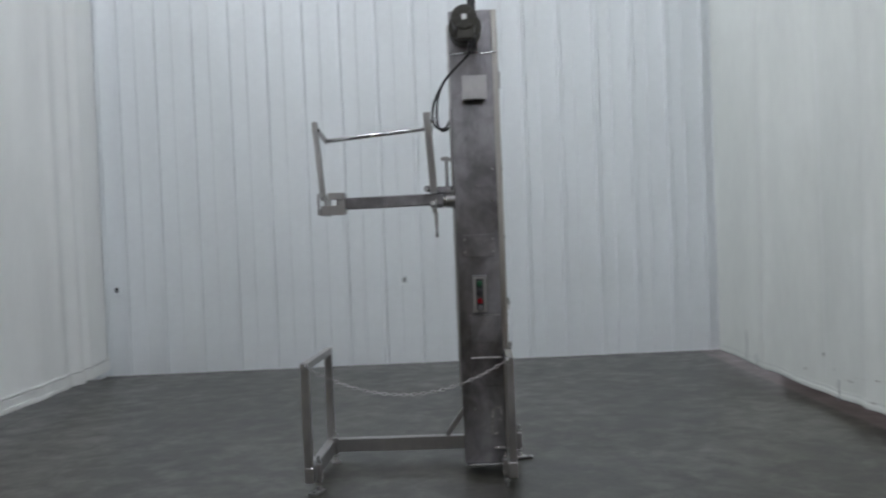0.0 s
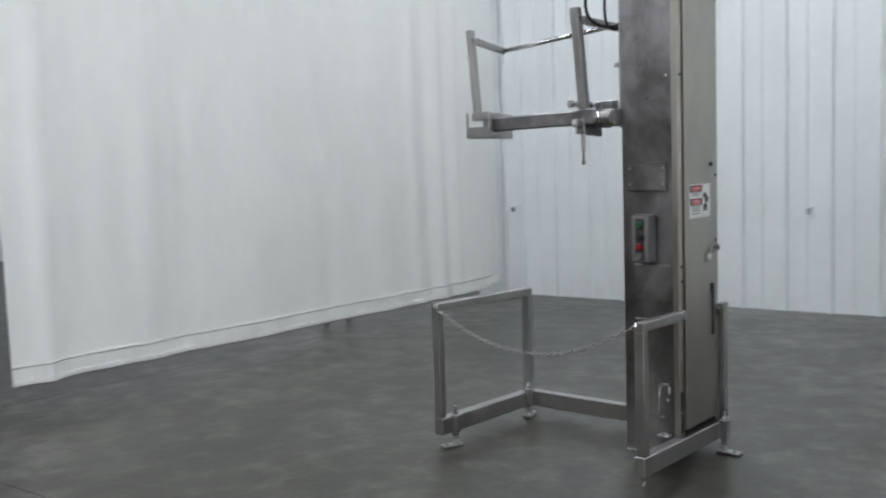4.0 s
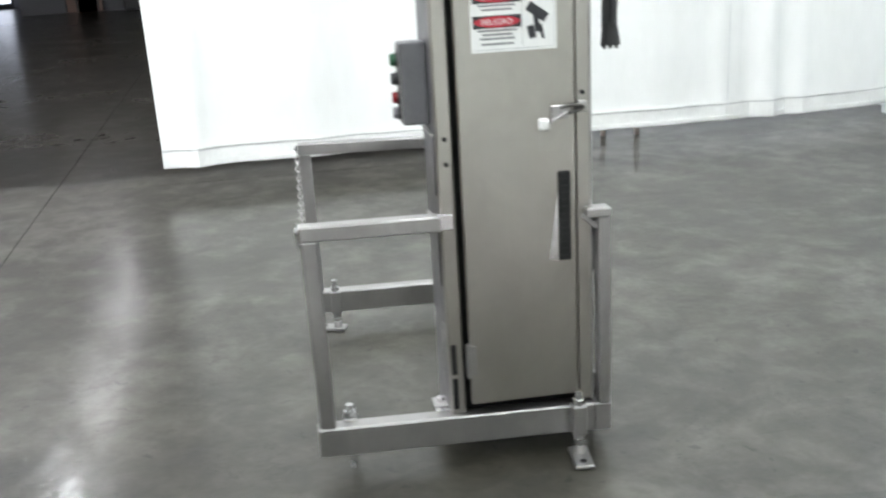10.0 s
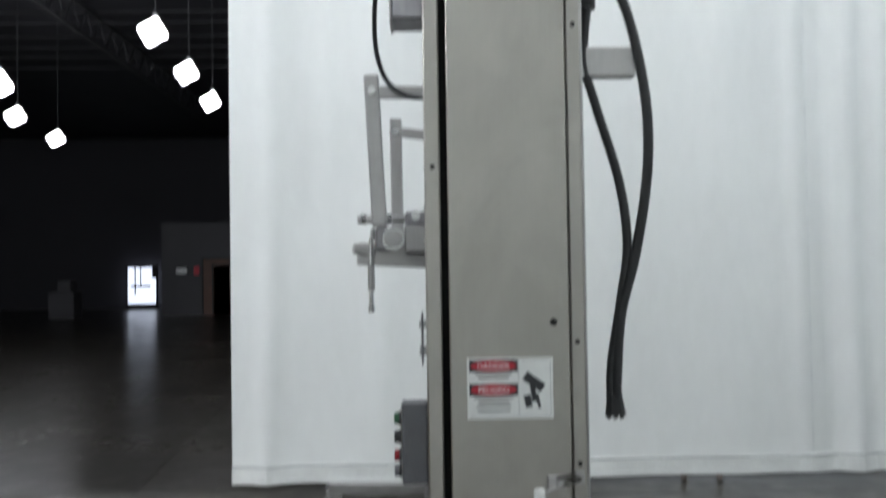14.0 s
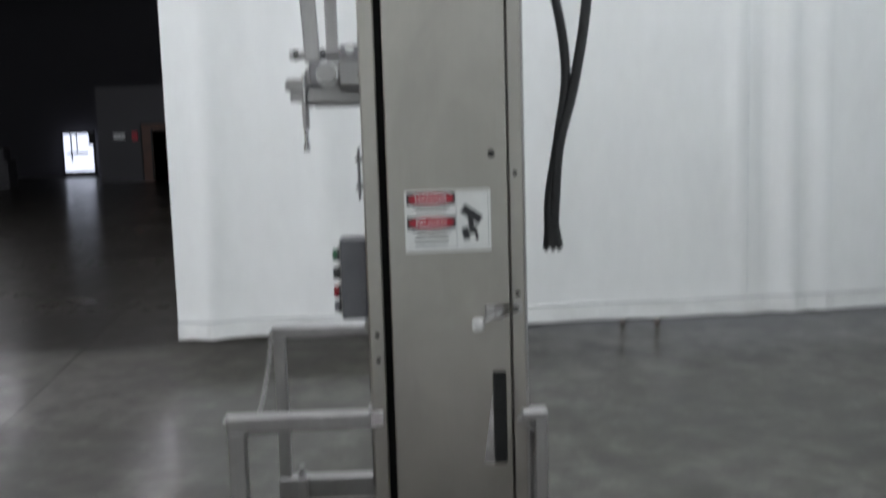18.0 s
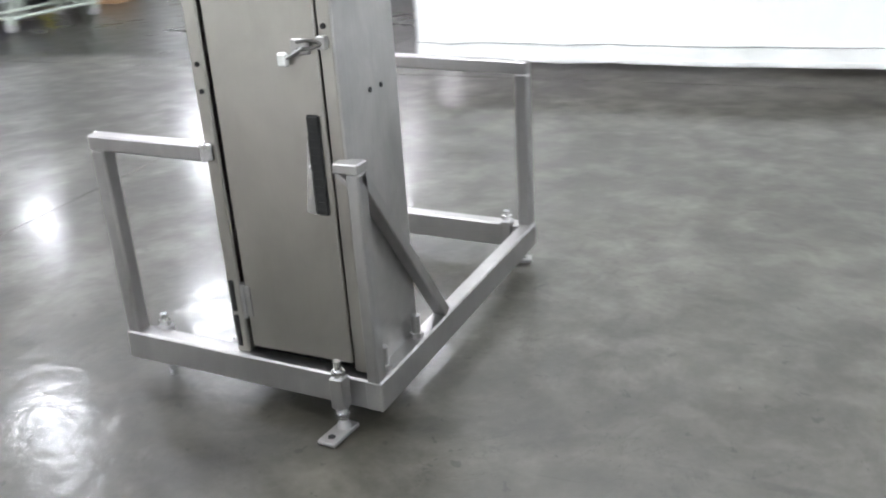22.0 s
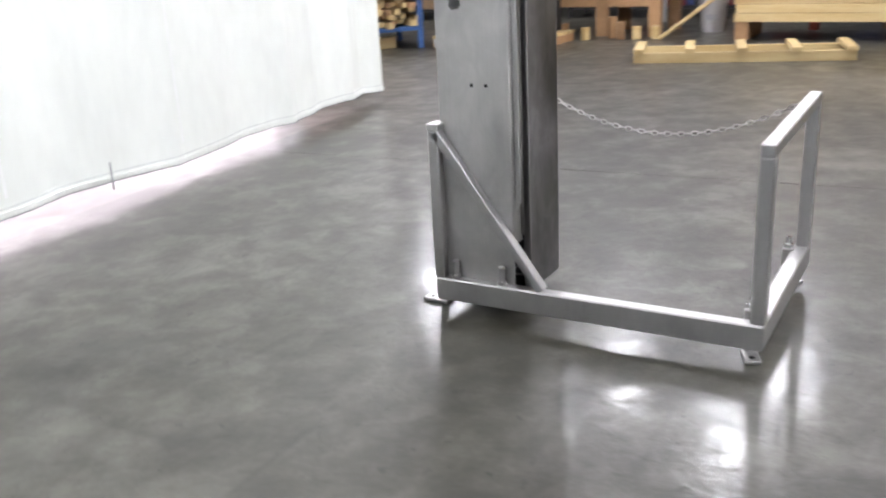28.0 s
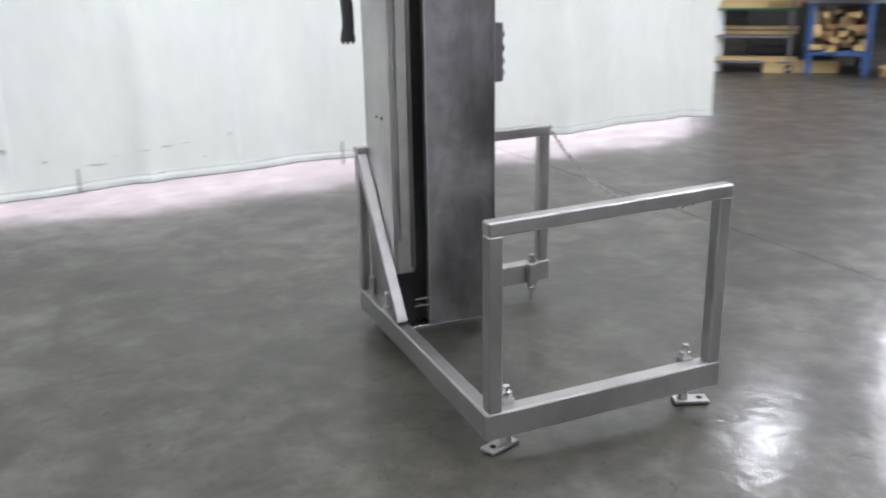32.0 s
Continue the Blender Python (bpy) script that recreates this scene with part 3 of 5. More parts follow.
part("upper_front_panel", box(CX0 + 0.01, CX1 - 0.008, CY0 + 0.003, CY0 + 0.01, 2.238, CZ1, 0.002), "steel_front", column)
part("seam_lip", box(CX0 + 0.004, CX1 - 0.008, CY0 - 0.006, CY0 + 0.001, 2.228, 2.237, 0.002), "chrome", column)
part("hinge_stile", box(CX1 - 0.03, CX1, CY0 - 0.002, 0.360, CZ0 + 0.075, CZ1, 0.004), "steel", column)
part("latch_stile", box(CX1 - 0.03, CX1, 0.657, CY1, CZ0 + 0.075, CZ1, 0.004), "steel", column)
part("back_panel", box(CX0, CX1, CY1 - 0.003, CY1 + 0.004, CZ0 + 0.035, CZ1, 0.002), "steel_back", column, "smudged stainless back panel")
lip = box(CX0 - 0.02, CX0 - 0.001, 0.668, 0.677, 0.375, CZ1)
for v in lip.verts:
    if v.co.z < 0.5 and v.co.x < CX0 - 0.01:
        v.co.z += 0.03
part("back_lip", lip, "steel_back", column)
part("slot_flange", box(CX0, CX0 + 0.012, 0.626, CY1 - 0.005, CZ0 + 0.2, CZ1, 0.003), "steel_back", column)
part("slot_roll", rod((CX0 - 0.001, 0.63, CZ0 + 0.22), (CX0 - 0.001, 0.63, CZ1), 0.007, 10), "steel_back", column, "", True)
part("slot_lip", box(CX0 - 0.006, CX0 + 0.02, 0.572, 0.578, CZ0 + 0.02, CZ1, 0.002), "steel_dull", column)
# black core, cap and inner back: shade inside the hollow column put into colour
part("dark_core", box(CX0 + 0.06, CX1 - 0.05, 0.36, 0.66, CZ0, CZ1 - 0.06), "black_and_shade", column)
part("top_rim", box(CX1 - 0.02, CX1, 0.357, 0.657, CZ1 - 0.01, CZ1), "steel", column)
part("top_cap", box(CX0 + 0.004, CX1 - 0.022, CY0 + 0.012, CY1 - 0.006, CZ1 - 0.012, CZ1 - 0.004), "black_and_shade", column)
part("inner_back_shade", box(CX0 + 0.02, CX0 + 0.03, 0.36, 0.655, 2.3, CZ1 - 0.01), "black_and_shade", column)
part("base_plate", box(CX0 + 0.01, CX1 - 0.01, CY0 - 0.025, CY1 - 0.005, 0.05, 0.06, 0.002), "chrome", column)
part("head_block", box(0.93, 1.03, 0.592, 0.632, 2.372, 2.425, 0.006), "dark_metal", column)
part("head_plate", box(0.92, 1.035, 0.572, 0.645, 2.4255, 2.436, 0.002), "steel_dull", column)
part("head_pin", rod((1.0, 0.61, 2.40), (1.045, 0.61, 2.40), 0.016, 12), "chrome", column)
for x in (0.878, 0.928):
    part("bolt_hole", rod((x, CY1 + 0.002, 0.774), (x, CY1 + 0.0065, 0.774), 0.006, 10), "black_and_shade", column)
for y, z in ((0.342, 0.845), (0.343, 0.785), (0.672, 1.21), (0.342, 1.62), (0.674, 1.95), (0.673, 0.93)):
    part("stile_screw", rod((CX1 - 0.002, y, z), (CX1 + 0.004, y, z), 0.006, 8), "black_and_shade", column)
for z0, z1 in ((0.15, 0.235), (0.245, 0.327)):
    part("hinge_slot", box(CX1 - 0.006, CX1 + 0.003, 0.329, 0.343, z0, z1, 0.002), "black_and_shade", column)
for x, z in ((0.93, 0.55), (0.86, 0.35), (0.99, 1.45), (0.92, 1.535), (1.0, 1.62)):
    part("front_screw", rod((x, CY0 - 0.005, z), (x, CY0 + 0.001, z), 0.0055, 8), "chrome", column)
for z0, z1 in ((0.70, 0.845), (0.47, 0.618)):
    part("access_plate", box(0.853, 1.01, CY0 - 0.005, CY0 - 0.001, z0, z1, 0.002), "steel_front", column)
    part("plate_lip", box(0.851, 1.012, CY0 - 0.012, CY0 - 0.001, z1, z1 + 0.008, 0.004, seg=2), "steel_dull", column)
for z in (0.085, 0.11):
    part("slot_rung", box(CX0 - 0.004, CX0 + 0.03, 0.578, 0.627, z + 0.05, z + 0.056), "chrome", column)

rng = random.Random(21)
for cx, cz, w, h in ((0.955, 0.315, 0.006, 0.05), (0.948, 0.25, 0.005, 0.045), (0.985, 0.355, 0.02, 0.007), (1.0, 0.33, 0.008, 0.02), (0.963, 0.345, 0.012, 0.008), (0.968, 0.215, 0.01, 0.006), (0.99, 0.29, 0.01, 0.006)):
    bm = bmesh.new()
    ring = [(cx + w * math.cos(a) * rng.uniform(0.5, 1.2), cz + h * math.sin(a) * rng.uniform(0.6, 1.1)) for a in [k * math.tau / 12 for k in range(12)]]
    near, far = ([bm.verts.new((x, y, z)) for x, z in ring] for y in (CY0 - 0.0022, CY0 - 0.0002))
    top = bm.verts.new((cx, CY0 - 0.003, cz))
    for k in range(12):
        bm.faces.new((near[k], near[(k + 1) % 12], top))
        bm.faces.new((near[k], near[(k + 1) % 12], far[(k + 1) % 12], far[k]))
    part("tape_residue", bm, "residue", column, "crumpled pale tape residue")

# service door with its fittings
door = part("door", box(CX1 - 0.012, CX1 + 0.003, 0.3765, 0.6545, 0.157, 2.371, 0.003), "steel", lift, "tall flat stainless service door")
for z in (0.235, 2.047):
    h = part("hinge", rod((CX1 + 0.004, 0.372, z), (CX1 + 0.004, 0.372, z + 0.09), 0.007, 10), "steel_dull", door)
    part("hinge_leaf", box(CX1 + 0.001, CX1 + 0.006, 0.374, 0.392, z + 0.005, z + 0.085, 0.001), "steel_dull", h)
part("pull_recess", box(CX1 + 0.001, CX1 + 0.009, 0.609, 0.6415, 0.522, 0.747, 0.004), "black_and_shade", door, "black ribbed recessed pull")
for k in range(12):
    part("pull_rib", box(CX1 + 0.0085, CX1 + 0.0105, 0.613, 0.637, 0.533 + 0.0175 * k, 0.537 + 0.0175 * k), "black_and_shade", door)
bm = bmesh.new()
flap = [[bm.verts.new((CX1 + x, y, z)) for y, z in ((0.6085, 0.70), (0.6085, 0.522), (0.584, 0.528))] for x in (0.0032, 0.0075)]
bm.faces.new(flap[0][::-1])
bm.faces.new(flap[1])
for k in range(3):
    bm.faces.new((flap[0][k], flap[0][(k + 1) % 3], flap[1][(k + 1) % 3], flap[1][k]))
part("pull_lip", bm, "chrome", door, "bright folded sheet beside the pull")
part("door_knob", rod((CX1 + 0.002, 0.617, 1.257), (CX1 + 0.012, 0.617, 1.257), 0.0085, 10), "black_and_shade", door)
latch = part("latch", box(CX1 + 0.003, CX1 + 0.012, 0.595, 0.640, 0.873, 0.905, 0.003), "steel_dull", door, "bright toggle latch")
part("latch_bow", sweep([(CX1 + 0.016, 0.615, 0.9), (CX1 + 0.02, 0.65, 0.904), (CX1 + 0.016, 0.672, 0.897), (CX1 + 0.02, 0.65, 0.889), (CX1 + 0.016, 0.615, 0.884)], 0.0038, 6, 5), "dark_metal", latch)
part("latch_lever", bar((CX1 + 0.016, 0.588, 0.866), (CX1 + 0.018, 0.632, 0.89), 0.016, 0.006, 0.002), "steel_dull", latch)
part("latch_catch", box(CX1 + 0.001, CX1 + 0.016, 0.66, 0.682, 0.885, 0.912, 0.002), "steel_dull", latch)
part("lock_tag", box(CX1 + 0.008, CX1 + 0.022, 0.563, 0.590, 0.848, 0.878, 0.005), "clear", latch, "clear plastic lock body")

# warning label: two red headings, bars for the small print, a plain pictogram
lab = part("warning_label", box(CX1 + 0.0032, CX1 + 0.0045, 0.415, 0.6135, 1.036, 1.176, 0.0), "label_white", door, "white, red and black warning label")
LX = CX1 + 0.0052


def flat(y0, y1, z0, z1, m, n="bar", x=LX):
    return part(n, box(x - 0.0006, x, y0, y1, z0, z1), m, lab)


flat(0.420, 0.532, 1.144, 1.172, "label_black", "heading_panel")
flat(0.420, 0.532, 1.089, 1.117, "label_black", "heading_panel")
for z in (1.158, 1.103):
    e = rod((LX, 0.476, z), (LX + 0.0004, 0.476, z), 0.0122, 24)
    e.transform(Matrix.Translation((0, 0.476, 0)) @ Matrix.Diagonal((1, 4.35, 1, 1)) @ Matrix.Translation((0, -0.476, 0)))
    part("heading_oval", e, "label_red", lab)
for word, z in (("DANGER", 1.158), ("PELIGRO", 1.103)):
    cu = bpy.data.curves.new("words", "FONT")
    cu.body, cu.size, cu.align_x, cu.align_y = word, 0.0185, "CENTER", "CENTER"
    tmp = new("words", cu)
    me = bpy.data.meshes.new_from_object(tmp)
    bpy.data.objects.remove(tmp)
    me.materials.append(M["label_white"])
    w = new("heading_text", me)
    w.parent = lab
    w.matrix_local = Matrix.Translation((LX + 0.0009, 0.476, z - 0.001)) @ Euler((math.pi / 2, 0, math.pi / 2)).to_matrix().to_4x4()
for z, n in ((1.139, 0.085), (1.130, 0.07), (1.084, 0.09), (1.075, 0.07), (1.066, 0.08), (1.054, 0.075)):
    flat(0.476 - n / 2, 0.476 + n / 2, z - 0.0025, z + 0.0025, "ink_grey", "print_line")
for a in ((0.5335, 0.5345, 1.041, 1.171), (0.607, 0.608, 1.041, 1.171), (0.5345, 0.607, 1.17, 1.171), (0.421, 0.607, 1.041, 1.042)):
    flat(*a, "ink_grey", "label_rule")
for p0, p1, w in (((0.548, 1.135), (0.59, 1.105), 0.022), ((0.565, 1.115), (0.57, 1.075), 0.012), ((0.552, 1.09), (0.558, 1.062), 0.016), ((0.575, 1.092), (0.582, 1.06), 0.007)):
    part("pictogram", bar((LX, *p0), (LX, *p1), w, 0.001, 0, (1, 0, 0)), "label_black", lab)

# front fittings
nameplate = part("blank_plate", box(0.826, 1.002, CY0 - 0.014, CY0 - 0.009, 1.157, 1.277, 0.003), "steel_front", lift, "blank grey metal plate on standoffs")
for x in (0.84, 0.99):
    for z in (1.185, 1.25):
        part("standoff", rod((x, CY0 - 0.019, z), (x, CY0, z), 0.006, 8), "steel_dull", nameplate)
cbox = part("control_box", box(0.870, 0.950, CY0 - 0.064, CY0 - 0.001, 0.865, 1.061, 0.006, seg=2), "plastic_grey", lift, "grey push button control box")
part("face_plate", box(0.890, 0.930, CY0 - 0.067, CY0 - 0.0645, 0.882, 1.046, 0.002), "plastic_dark", cbox)
part("face_rim", box(0.8735, 0.9465, CY0 - 0.066, CY0 - 0.0642, 0.869, 1.057, 0.0008), "steel_dull", cbox, "bright metal rim")
for z, m in ((1.02, "button_green"), (0.975, "black_rubber"), (0.93, "button_red"), (0.893, "plastic_grey")):
    b = part("push_button", rod((0.91, CY0 - 0.066, z), (0.91, CY0 - 0.084, z), 0.0145, 16, bev=0.003), m, cbox, {"button_green": "green start button", "button_red": "red stop button"}.get(m, "dark button"))
    part("button_ring", rod((0.91, CY0 - 0.066, z), (0.91, CY0 - 0.072, z), 0.018, 16, bev=0.002), "black_rubber", b)
sens = part("sensor_box", box(0.861, 0.983, 0.248, CY0 + 0.002, 1.985, 2.10, 0.005), "steel_front", lift, "small square steel junction box")
part("conduit_hole", rod((0.982, 0.291, 2.058), (0.9855, 0.291, 2.058), 0.013, 14), "black_and_shade", sens)
part("hole_ring", rod((0.981, 0.291, 2.058), (0.9845, 0.291, 2.058), 0.02, 16), "chrome", sens)
part("box_lip", box(0.857, 0.987, 0.244, 0.251, 1.981, 2.104, 0.002), "steel_dull", sens)

# motor and gear head
MX, MZ = 0.885, 2.345
motor = part("motor", rod((MX, 0.02, MZ), (MX, 0.2, MZ), 0.058, 28), "olive", lift, "olive painted electric motor", smooth=False)
part("fan_cowl", rod((MX, -0.038, MZ), (MX, 0.025, MZ), 0.063, 28, bev=0.008), "olive", motor)
for k in range(8):
    a = k * math.tau / 8
    part("cowl_rib", bar((MX + 0.02 * math.cos(a), -0.041, MZ + 0.02 * math.sin(a)), (MX + 0.056 * math.cos(a), -0.041, MZ + 0.056 * math.sin(a)), 0.007, 0.006, 0, (0, 1, 0)), "olive", motor)
part("cowl_badge", box(MX - 0.013, MX + 0.013, -0.044, -0.039, MZ - 0.013, MZ + 0.013, 0.002), "label_white", motor)
part("gear_flange", rod((MX, 0.2, MZ), (MX, 0.325, MZ), 0.084, 28, bev=0.006), "olive", motor)
part("motor_band", rod((MX, 0.14, MZ), (MX, 0.16, MZ), 0.061, 28), "olive", motor)
part("terminal_box", box(MX - 0.04, MX + 0.045, -0.03, 0.03, MZ - 0.105, MZ - 0.045, 0.006), "olive", motor)
part("cable_gland", rod((MX + 0.02, 0.23, MZ - 0.08), (MX + 0.02, 0.228, MZ - 0.135), 0.009, 10), "black_rubber", motor)

# hoses and cables on the head
HX = 0.93
part("hose", sweep([(HX, -0.015, 2.25), (HX, 0.0, 2.21), (HX, 0.06, 2.205), (HX, 0.15, 2.22), (HX, 0.21, 2.31), (HX, 0.25, 2.49), (HX, 0.31, 2.6), (HX, 0.40, 2.635), (HX, 0.53, 2.59), (HX, 0.66, 2.53), (HX, 0.75, 2.47), (HX, 0.8, 2.38), (HX, 0.802, 2.26), (HX, 0.77, 2.235), (HX, 0.705, 2.232)], 0.0125, 10, 6), "black_rubber", lift, "black flexible hose", True)
part("hose", sweep([(HX - 0.02, 0.02, 2.215), (HX - 0.02, 0.12, 2.22), (HX - 0.02, 0.2, 2.34), (HX - 0.02, 0.26, 2.5), (HX - 0.02, 0.34, 2.595), (HX - 0.02, 0.44, 2.6), (HX - 0.02, 0.53, 2.53), (HX - 0.02, 0.58, 2.42)], 0.010, 10, 6), "black_rubber", lift, "black flexible hose", True)
part("hose", sweep([(HX + 0.03, 0.65, 2.44), (HX + 0.03, 0.72, 2.41), (HX + 0.02, 0.78, 2.37), (HX + 0.01, 0.79, 2.3)], 0.008, 8, 6), "black_rubber", lift, "", True)
part("control_cable", sweep([(MX + 0.02, 0.228, 2.215), (0.86, 0.222, 2.17), (0.775, 0.2, 2.08), (0.715, 0.2, 1.97), (0.70, 0.23, 1.89), (0.715, 0.29, 1.85), (0.755, 0.36, 1.845), (0.785, 0.40, 1.89)], 0.0065, 8, 6), "black_rubber", lift, "thin black control cable", True)
part("control_cable", sweep([(0.795, 0.37, 2.13), (0.755, 0.35, 2.08), (0.722, 0.34, 1.98), (0.72, 0.345, 1.87), (0.745, 0.37, 1.835), (0.79, 0.42, 1.86)], 0.006, 8, 6), "black_rubber", lift, "", True)
valve = part("valve_block", box(0.912, 0.948, CY1 + 0.005, 0.738, 2.115, 2.21, 0.006), "dark_metal", lift, "hose valve block")
part("valve_elbow", rod((0.93, 0.73, 2.235), (0.93, 0.785, 2.235), 0.016, 12), "black_rubber", valve)
part("valve_hex", rod((0.93, 0.70, 2.165), (0.93, 0.768, 2.165), 0.024, 6), "steel_dull", valve)
part("valve_body", rod((0.93, 0.728, 2.02), (0.93, 0.728, 2.12), 0.024, 12), "black_rubber", valve)
part("valve_lever", sweep([(0.94, 0.745, 2.16), (0.945, 0.775, 2.175), (0.945, 0.8, 2.155), (0.945, 0.79, 2.14)], 0.005, 6, 5), "chrome", valve)
part("valve_nut", rod((0.93, 0.748, 2.14), (0.93, 0.775, 2.14), 0.014, 6), "chrome", valve)
part("cable_bracket", box(0.90, 0.94, CY1 + 0.003, 0.846, 1.85, 1.925, 0.003), "steel_dull", lift, "steel bracket that holds the cables off the column")
part("supply_cable", sweep([(0.93, 0.775, 2.13), (0.94, 0.83, 2.0), (0.95, 0.866, 1.8), (0.95, 0.868, 1.62), (0.94, 0.838, 1.42), (0.935, 0.80, 1.27), (0.932, 0.787, 1.12), (0.93, 0.785, 1.06)], 0.0125, 10, 6), "black_rubber", lift, "hanging black supply cable", True)
part("supply_cable", sweep([(0.93, 0.735, 2.07), (0.93, 0.72, 1.9), (0.93, 0.745, 1.79), (0.93, 0.80, 1.6), (0.93, 0.819, 1.44), (0.93, 0.80, 1.3), (0.928, 0.775, 1.15), (0.926, 0.772, 1.06)], 0.0115, 10, 6), "black_rubber", lift, "hanging black supply cable", True)
boot = rod((0.93, 0.78, 1.075), (0.93, 0.782, 1.02), 0.018, 12, r2=0.026)
boot.transform(Matrix.Translation((0.93, 0, 0)) @ Matrix.Diagonal((0.6, 1, 1, 1)) @ Matrix.Translation((-0.93, 0, 0)))
part("cable_boot", boot, "black_rubber", lift, "flared black end of the cables")
for y in (0.766, 0.782, 0.797):
    part("cable_core", rod((0.93, y, 1.022), (0.93, y, 1.012), 0.005, 8), "dark_metal", lift)

# carriage and tilting arms
carriage = part("carriage", box(0.735, CX0 - 0.002, 0.27, 0.62, 1.43, 1.50, 0.004), "steel_dull", lift, "carriage block on the column")
part("carriage_plate", box(0.783, 0.795, 0.335, 0.60, 1.42, 1.95, 0.003), "steel_dull", carriage)
part("pivot_block", box(0.703, 0.7335, 0.272, 0.36, 1.425, 1.53, 0.004), "steel_front", carriage)
part("pivot_bridge", box(0.725, 0.782, 0.275, 0.33, 1.5005, 1.535, 0.003), "steel_front", carriage)
part("pivot_tube", rod((0.70, 0.24, 1.465), (0.80, 0.24, 1.465), 0.024, 18), "steel_dull", carriage)
part("pivot_collar", rod((0.735, 0.24, 1.465), (0.755, 0.24, 1.465), 0.029, 18), "chrome", carriage)
part("guide_pin", rod((0.70, 0.30, 1.525), (0.79, 0.30, 1.525), 0.012, 12), "chrome", carriage)
part("link_post", rod((0.757, 0.4, 1.50), (0.757, 0.4, 1.70), 0.009, 10), "steel_dull", carriage)
part("link_arm", bar((0.73, 0.4, 1.69), (0.795, 0.4, 1.68), 0.02, 0.02, 0.002), "steel_dull", carriage)
part("cross_tube", bar((0.22, 0.22, 1.462), (0.74, 0.22, 1.468), 0.055, 0.06, 0.006), "steel_front", lift, "square cross tube of the arms")
rarm = part("arm", bar((0.672, 0.182, 1.915), (0.694, 0.202, 1.50), 0.036, 0.04, 0.004, (0, 1, 0)), "steel_dull", lift, "flat upright arm")
part("arm_head", bar((0.68, 0.17, 1.868), (0.68, 0.52, 1.862), 0.008, 0.036, 0.002), "steel_dull", rarm)
part("arm_pin", rod((0.665, 0.185, 1.868), (0.71, 0.185, 1.868), 0.011, 12), "chrome", rarm)
part("arm_foot", bar((0.69, 0.14, 1.43), (0.69, 0.34, 1.418), 0.012, 0.06, 0.004), "steel_dull", rarm)
part("arm_nose", bar((0.69, 0.128, 1.445), (0.69, 0.19, 1.432), 0.03, 0.03, 0.006), "steel_dull", rarm)
part("arm_gusset", bar((0.69, 0.2, 1.5), (0.69, 0.25, 1.44), 0.01, 0.02, 0.002), "steel_dull", rarm)
part("lock_rod", rod((0.66, 0.14, 1.523), (0.66, 0.33, 1.526), 0.011, 12), "steel_dull", rarm)
for y in (0.15, 0.22, 0.27, 0.31):
    part("rod_nut", rod((0.66, y, 1.5235), (0.66, y + 0.014, 1.5237), 0.016, 6), "chrome", rarm)
drop = part("drop_pin", rod((0.702, 0.178, 1.29), (0.702, 0.178, 1.47), 0.006, 10), "chrome", rarm, "hanging release pin")
part("pin_sleeve", rod((0.702, 0.178, 1.33), (0.702, 0.178, 1.40), 0.0095, 10), "steel_dull", drop)
part("pin_tip", rod((0.702, 0.178, 1.272), (0.702, 0.178, 1.29), 0.009, 10), "chrome", drop)
larm = part("arm", bar((0.083, 0.23, 1.895), (0.112, 0.234, 1.50), 0.026, 0.04, 0.004, (0, 1, 0)), "steel_dull", lift, "flat upright arm")
part("arm_head", bar((0.09, 0.21, 1.855), (0.105, 0.46, 1.815), 0.008, 0.034, 0.002), "steel_dull", larm)
part("arm_pin", rod((0.07, 0.23, 1.85), (0.11, 0.23, 1.85), 0.011, 12), "chrome", larm)
clip = part("arm_clip", box(0.10, 0.112, 0.17, 0.5, 1.405, 1.44, 0.003), "steel_dull", larm)
part("clip_upper", box(0.10, 0.112, 0.20, 0.5, 1.485, 1.52, 0.003), "steel_dull", clip)
part("clip_web", box(0.10, 0.112, 0.33, 0.5, 1.44, 1.485), "steel_dull", clip)
part("clip_front", box(0.112, 0.235, 0.15, 0.162, 1.405, 1.455, 0.003), "steel_dull", clip)
part("clip_front", box(0.15, 0.235, 0.15, 0.162, 1.485, 1.52, 0.003), "steel_dull", clip)
part("clip_side", box(0.19, 0.231, 0.1635, 0.26, 1.409, 1.516, 0.004), "steel_dull", clip)
part("clip_end", rod((0.095, 0.175, 1.41), (0.095, 0.175, 1.52), 0.006, 8), "steel_dull", clip)
part("top_rod", rod((0.10, 0.45, 1.815), (0.69, 0.45, 1.862), 0.011, 14), "chrome", lift, "round cross rod between the arms", True)

# base frame
part("side_beam", bar((0.025, -0.016, 0.104), (0.025, 0.735, 0.09), 0.05, 0.077, 0.004), "steel_dull", lift)
part("side_beam", bar((1.043, -0.018, 0.106), (1.043, 0.70, 0.088), 0.048, 0.077, 0.004), "steel_dull", lift)
part("back_beam", box(0.003, 1.071, 0.692, 0.737, 0.051, 0.128, 0.004), "steel_dull", lift)
part("guard_rail", bar((0.020, -0.014, 0.653), (0.020, 0.731, 0.634), 0.041, 0.038, 0.004), "steel_dull", lift)
part("guard_post", box(0.0, 0.041, -0.012, 0.028, 0.14, 0.636, 0.004), "steel_dull", lift)
part("guard_post", box(0.0, 0.041, 0.690, 0.7305, 0.128, 0.616, 0.004), "steel_dull", lift)
part("guard_rail", bar((1.045, -0.014, 0.65), (1.045, 0.322, 0.645), 0.041, 0.038, 0.004), "steel_dull", lift)
part("guard_post", box(1.0245, 1.0655, -0.012, 0.028, 0.143, 0.632, 0.004), "steel_dull", lift)
part("rail_lug", box(1.0505, 1.064, 0.315, 0.352, 0.628, 0.668, 0.003), "chrome", lift)
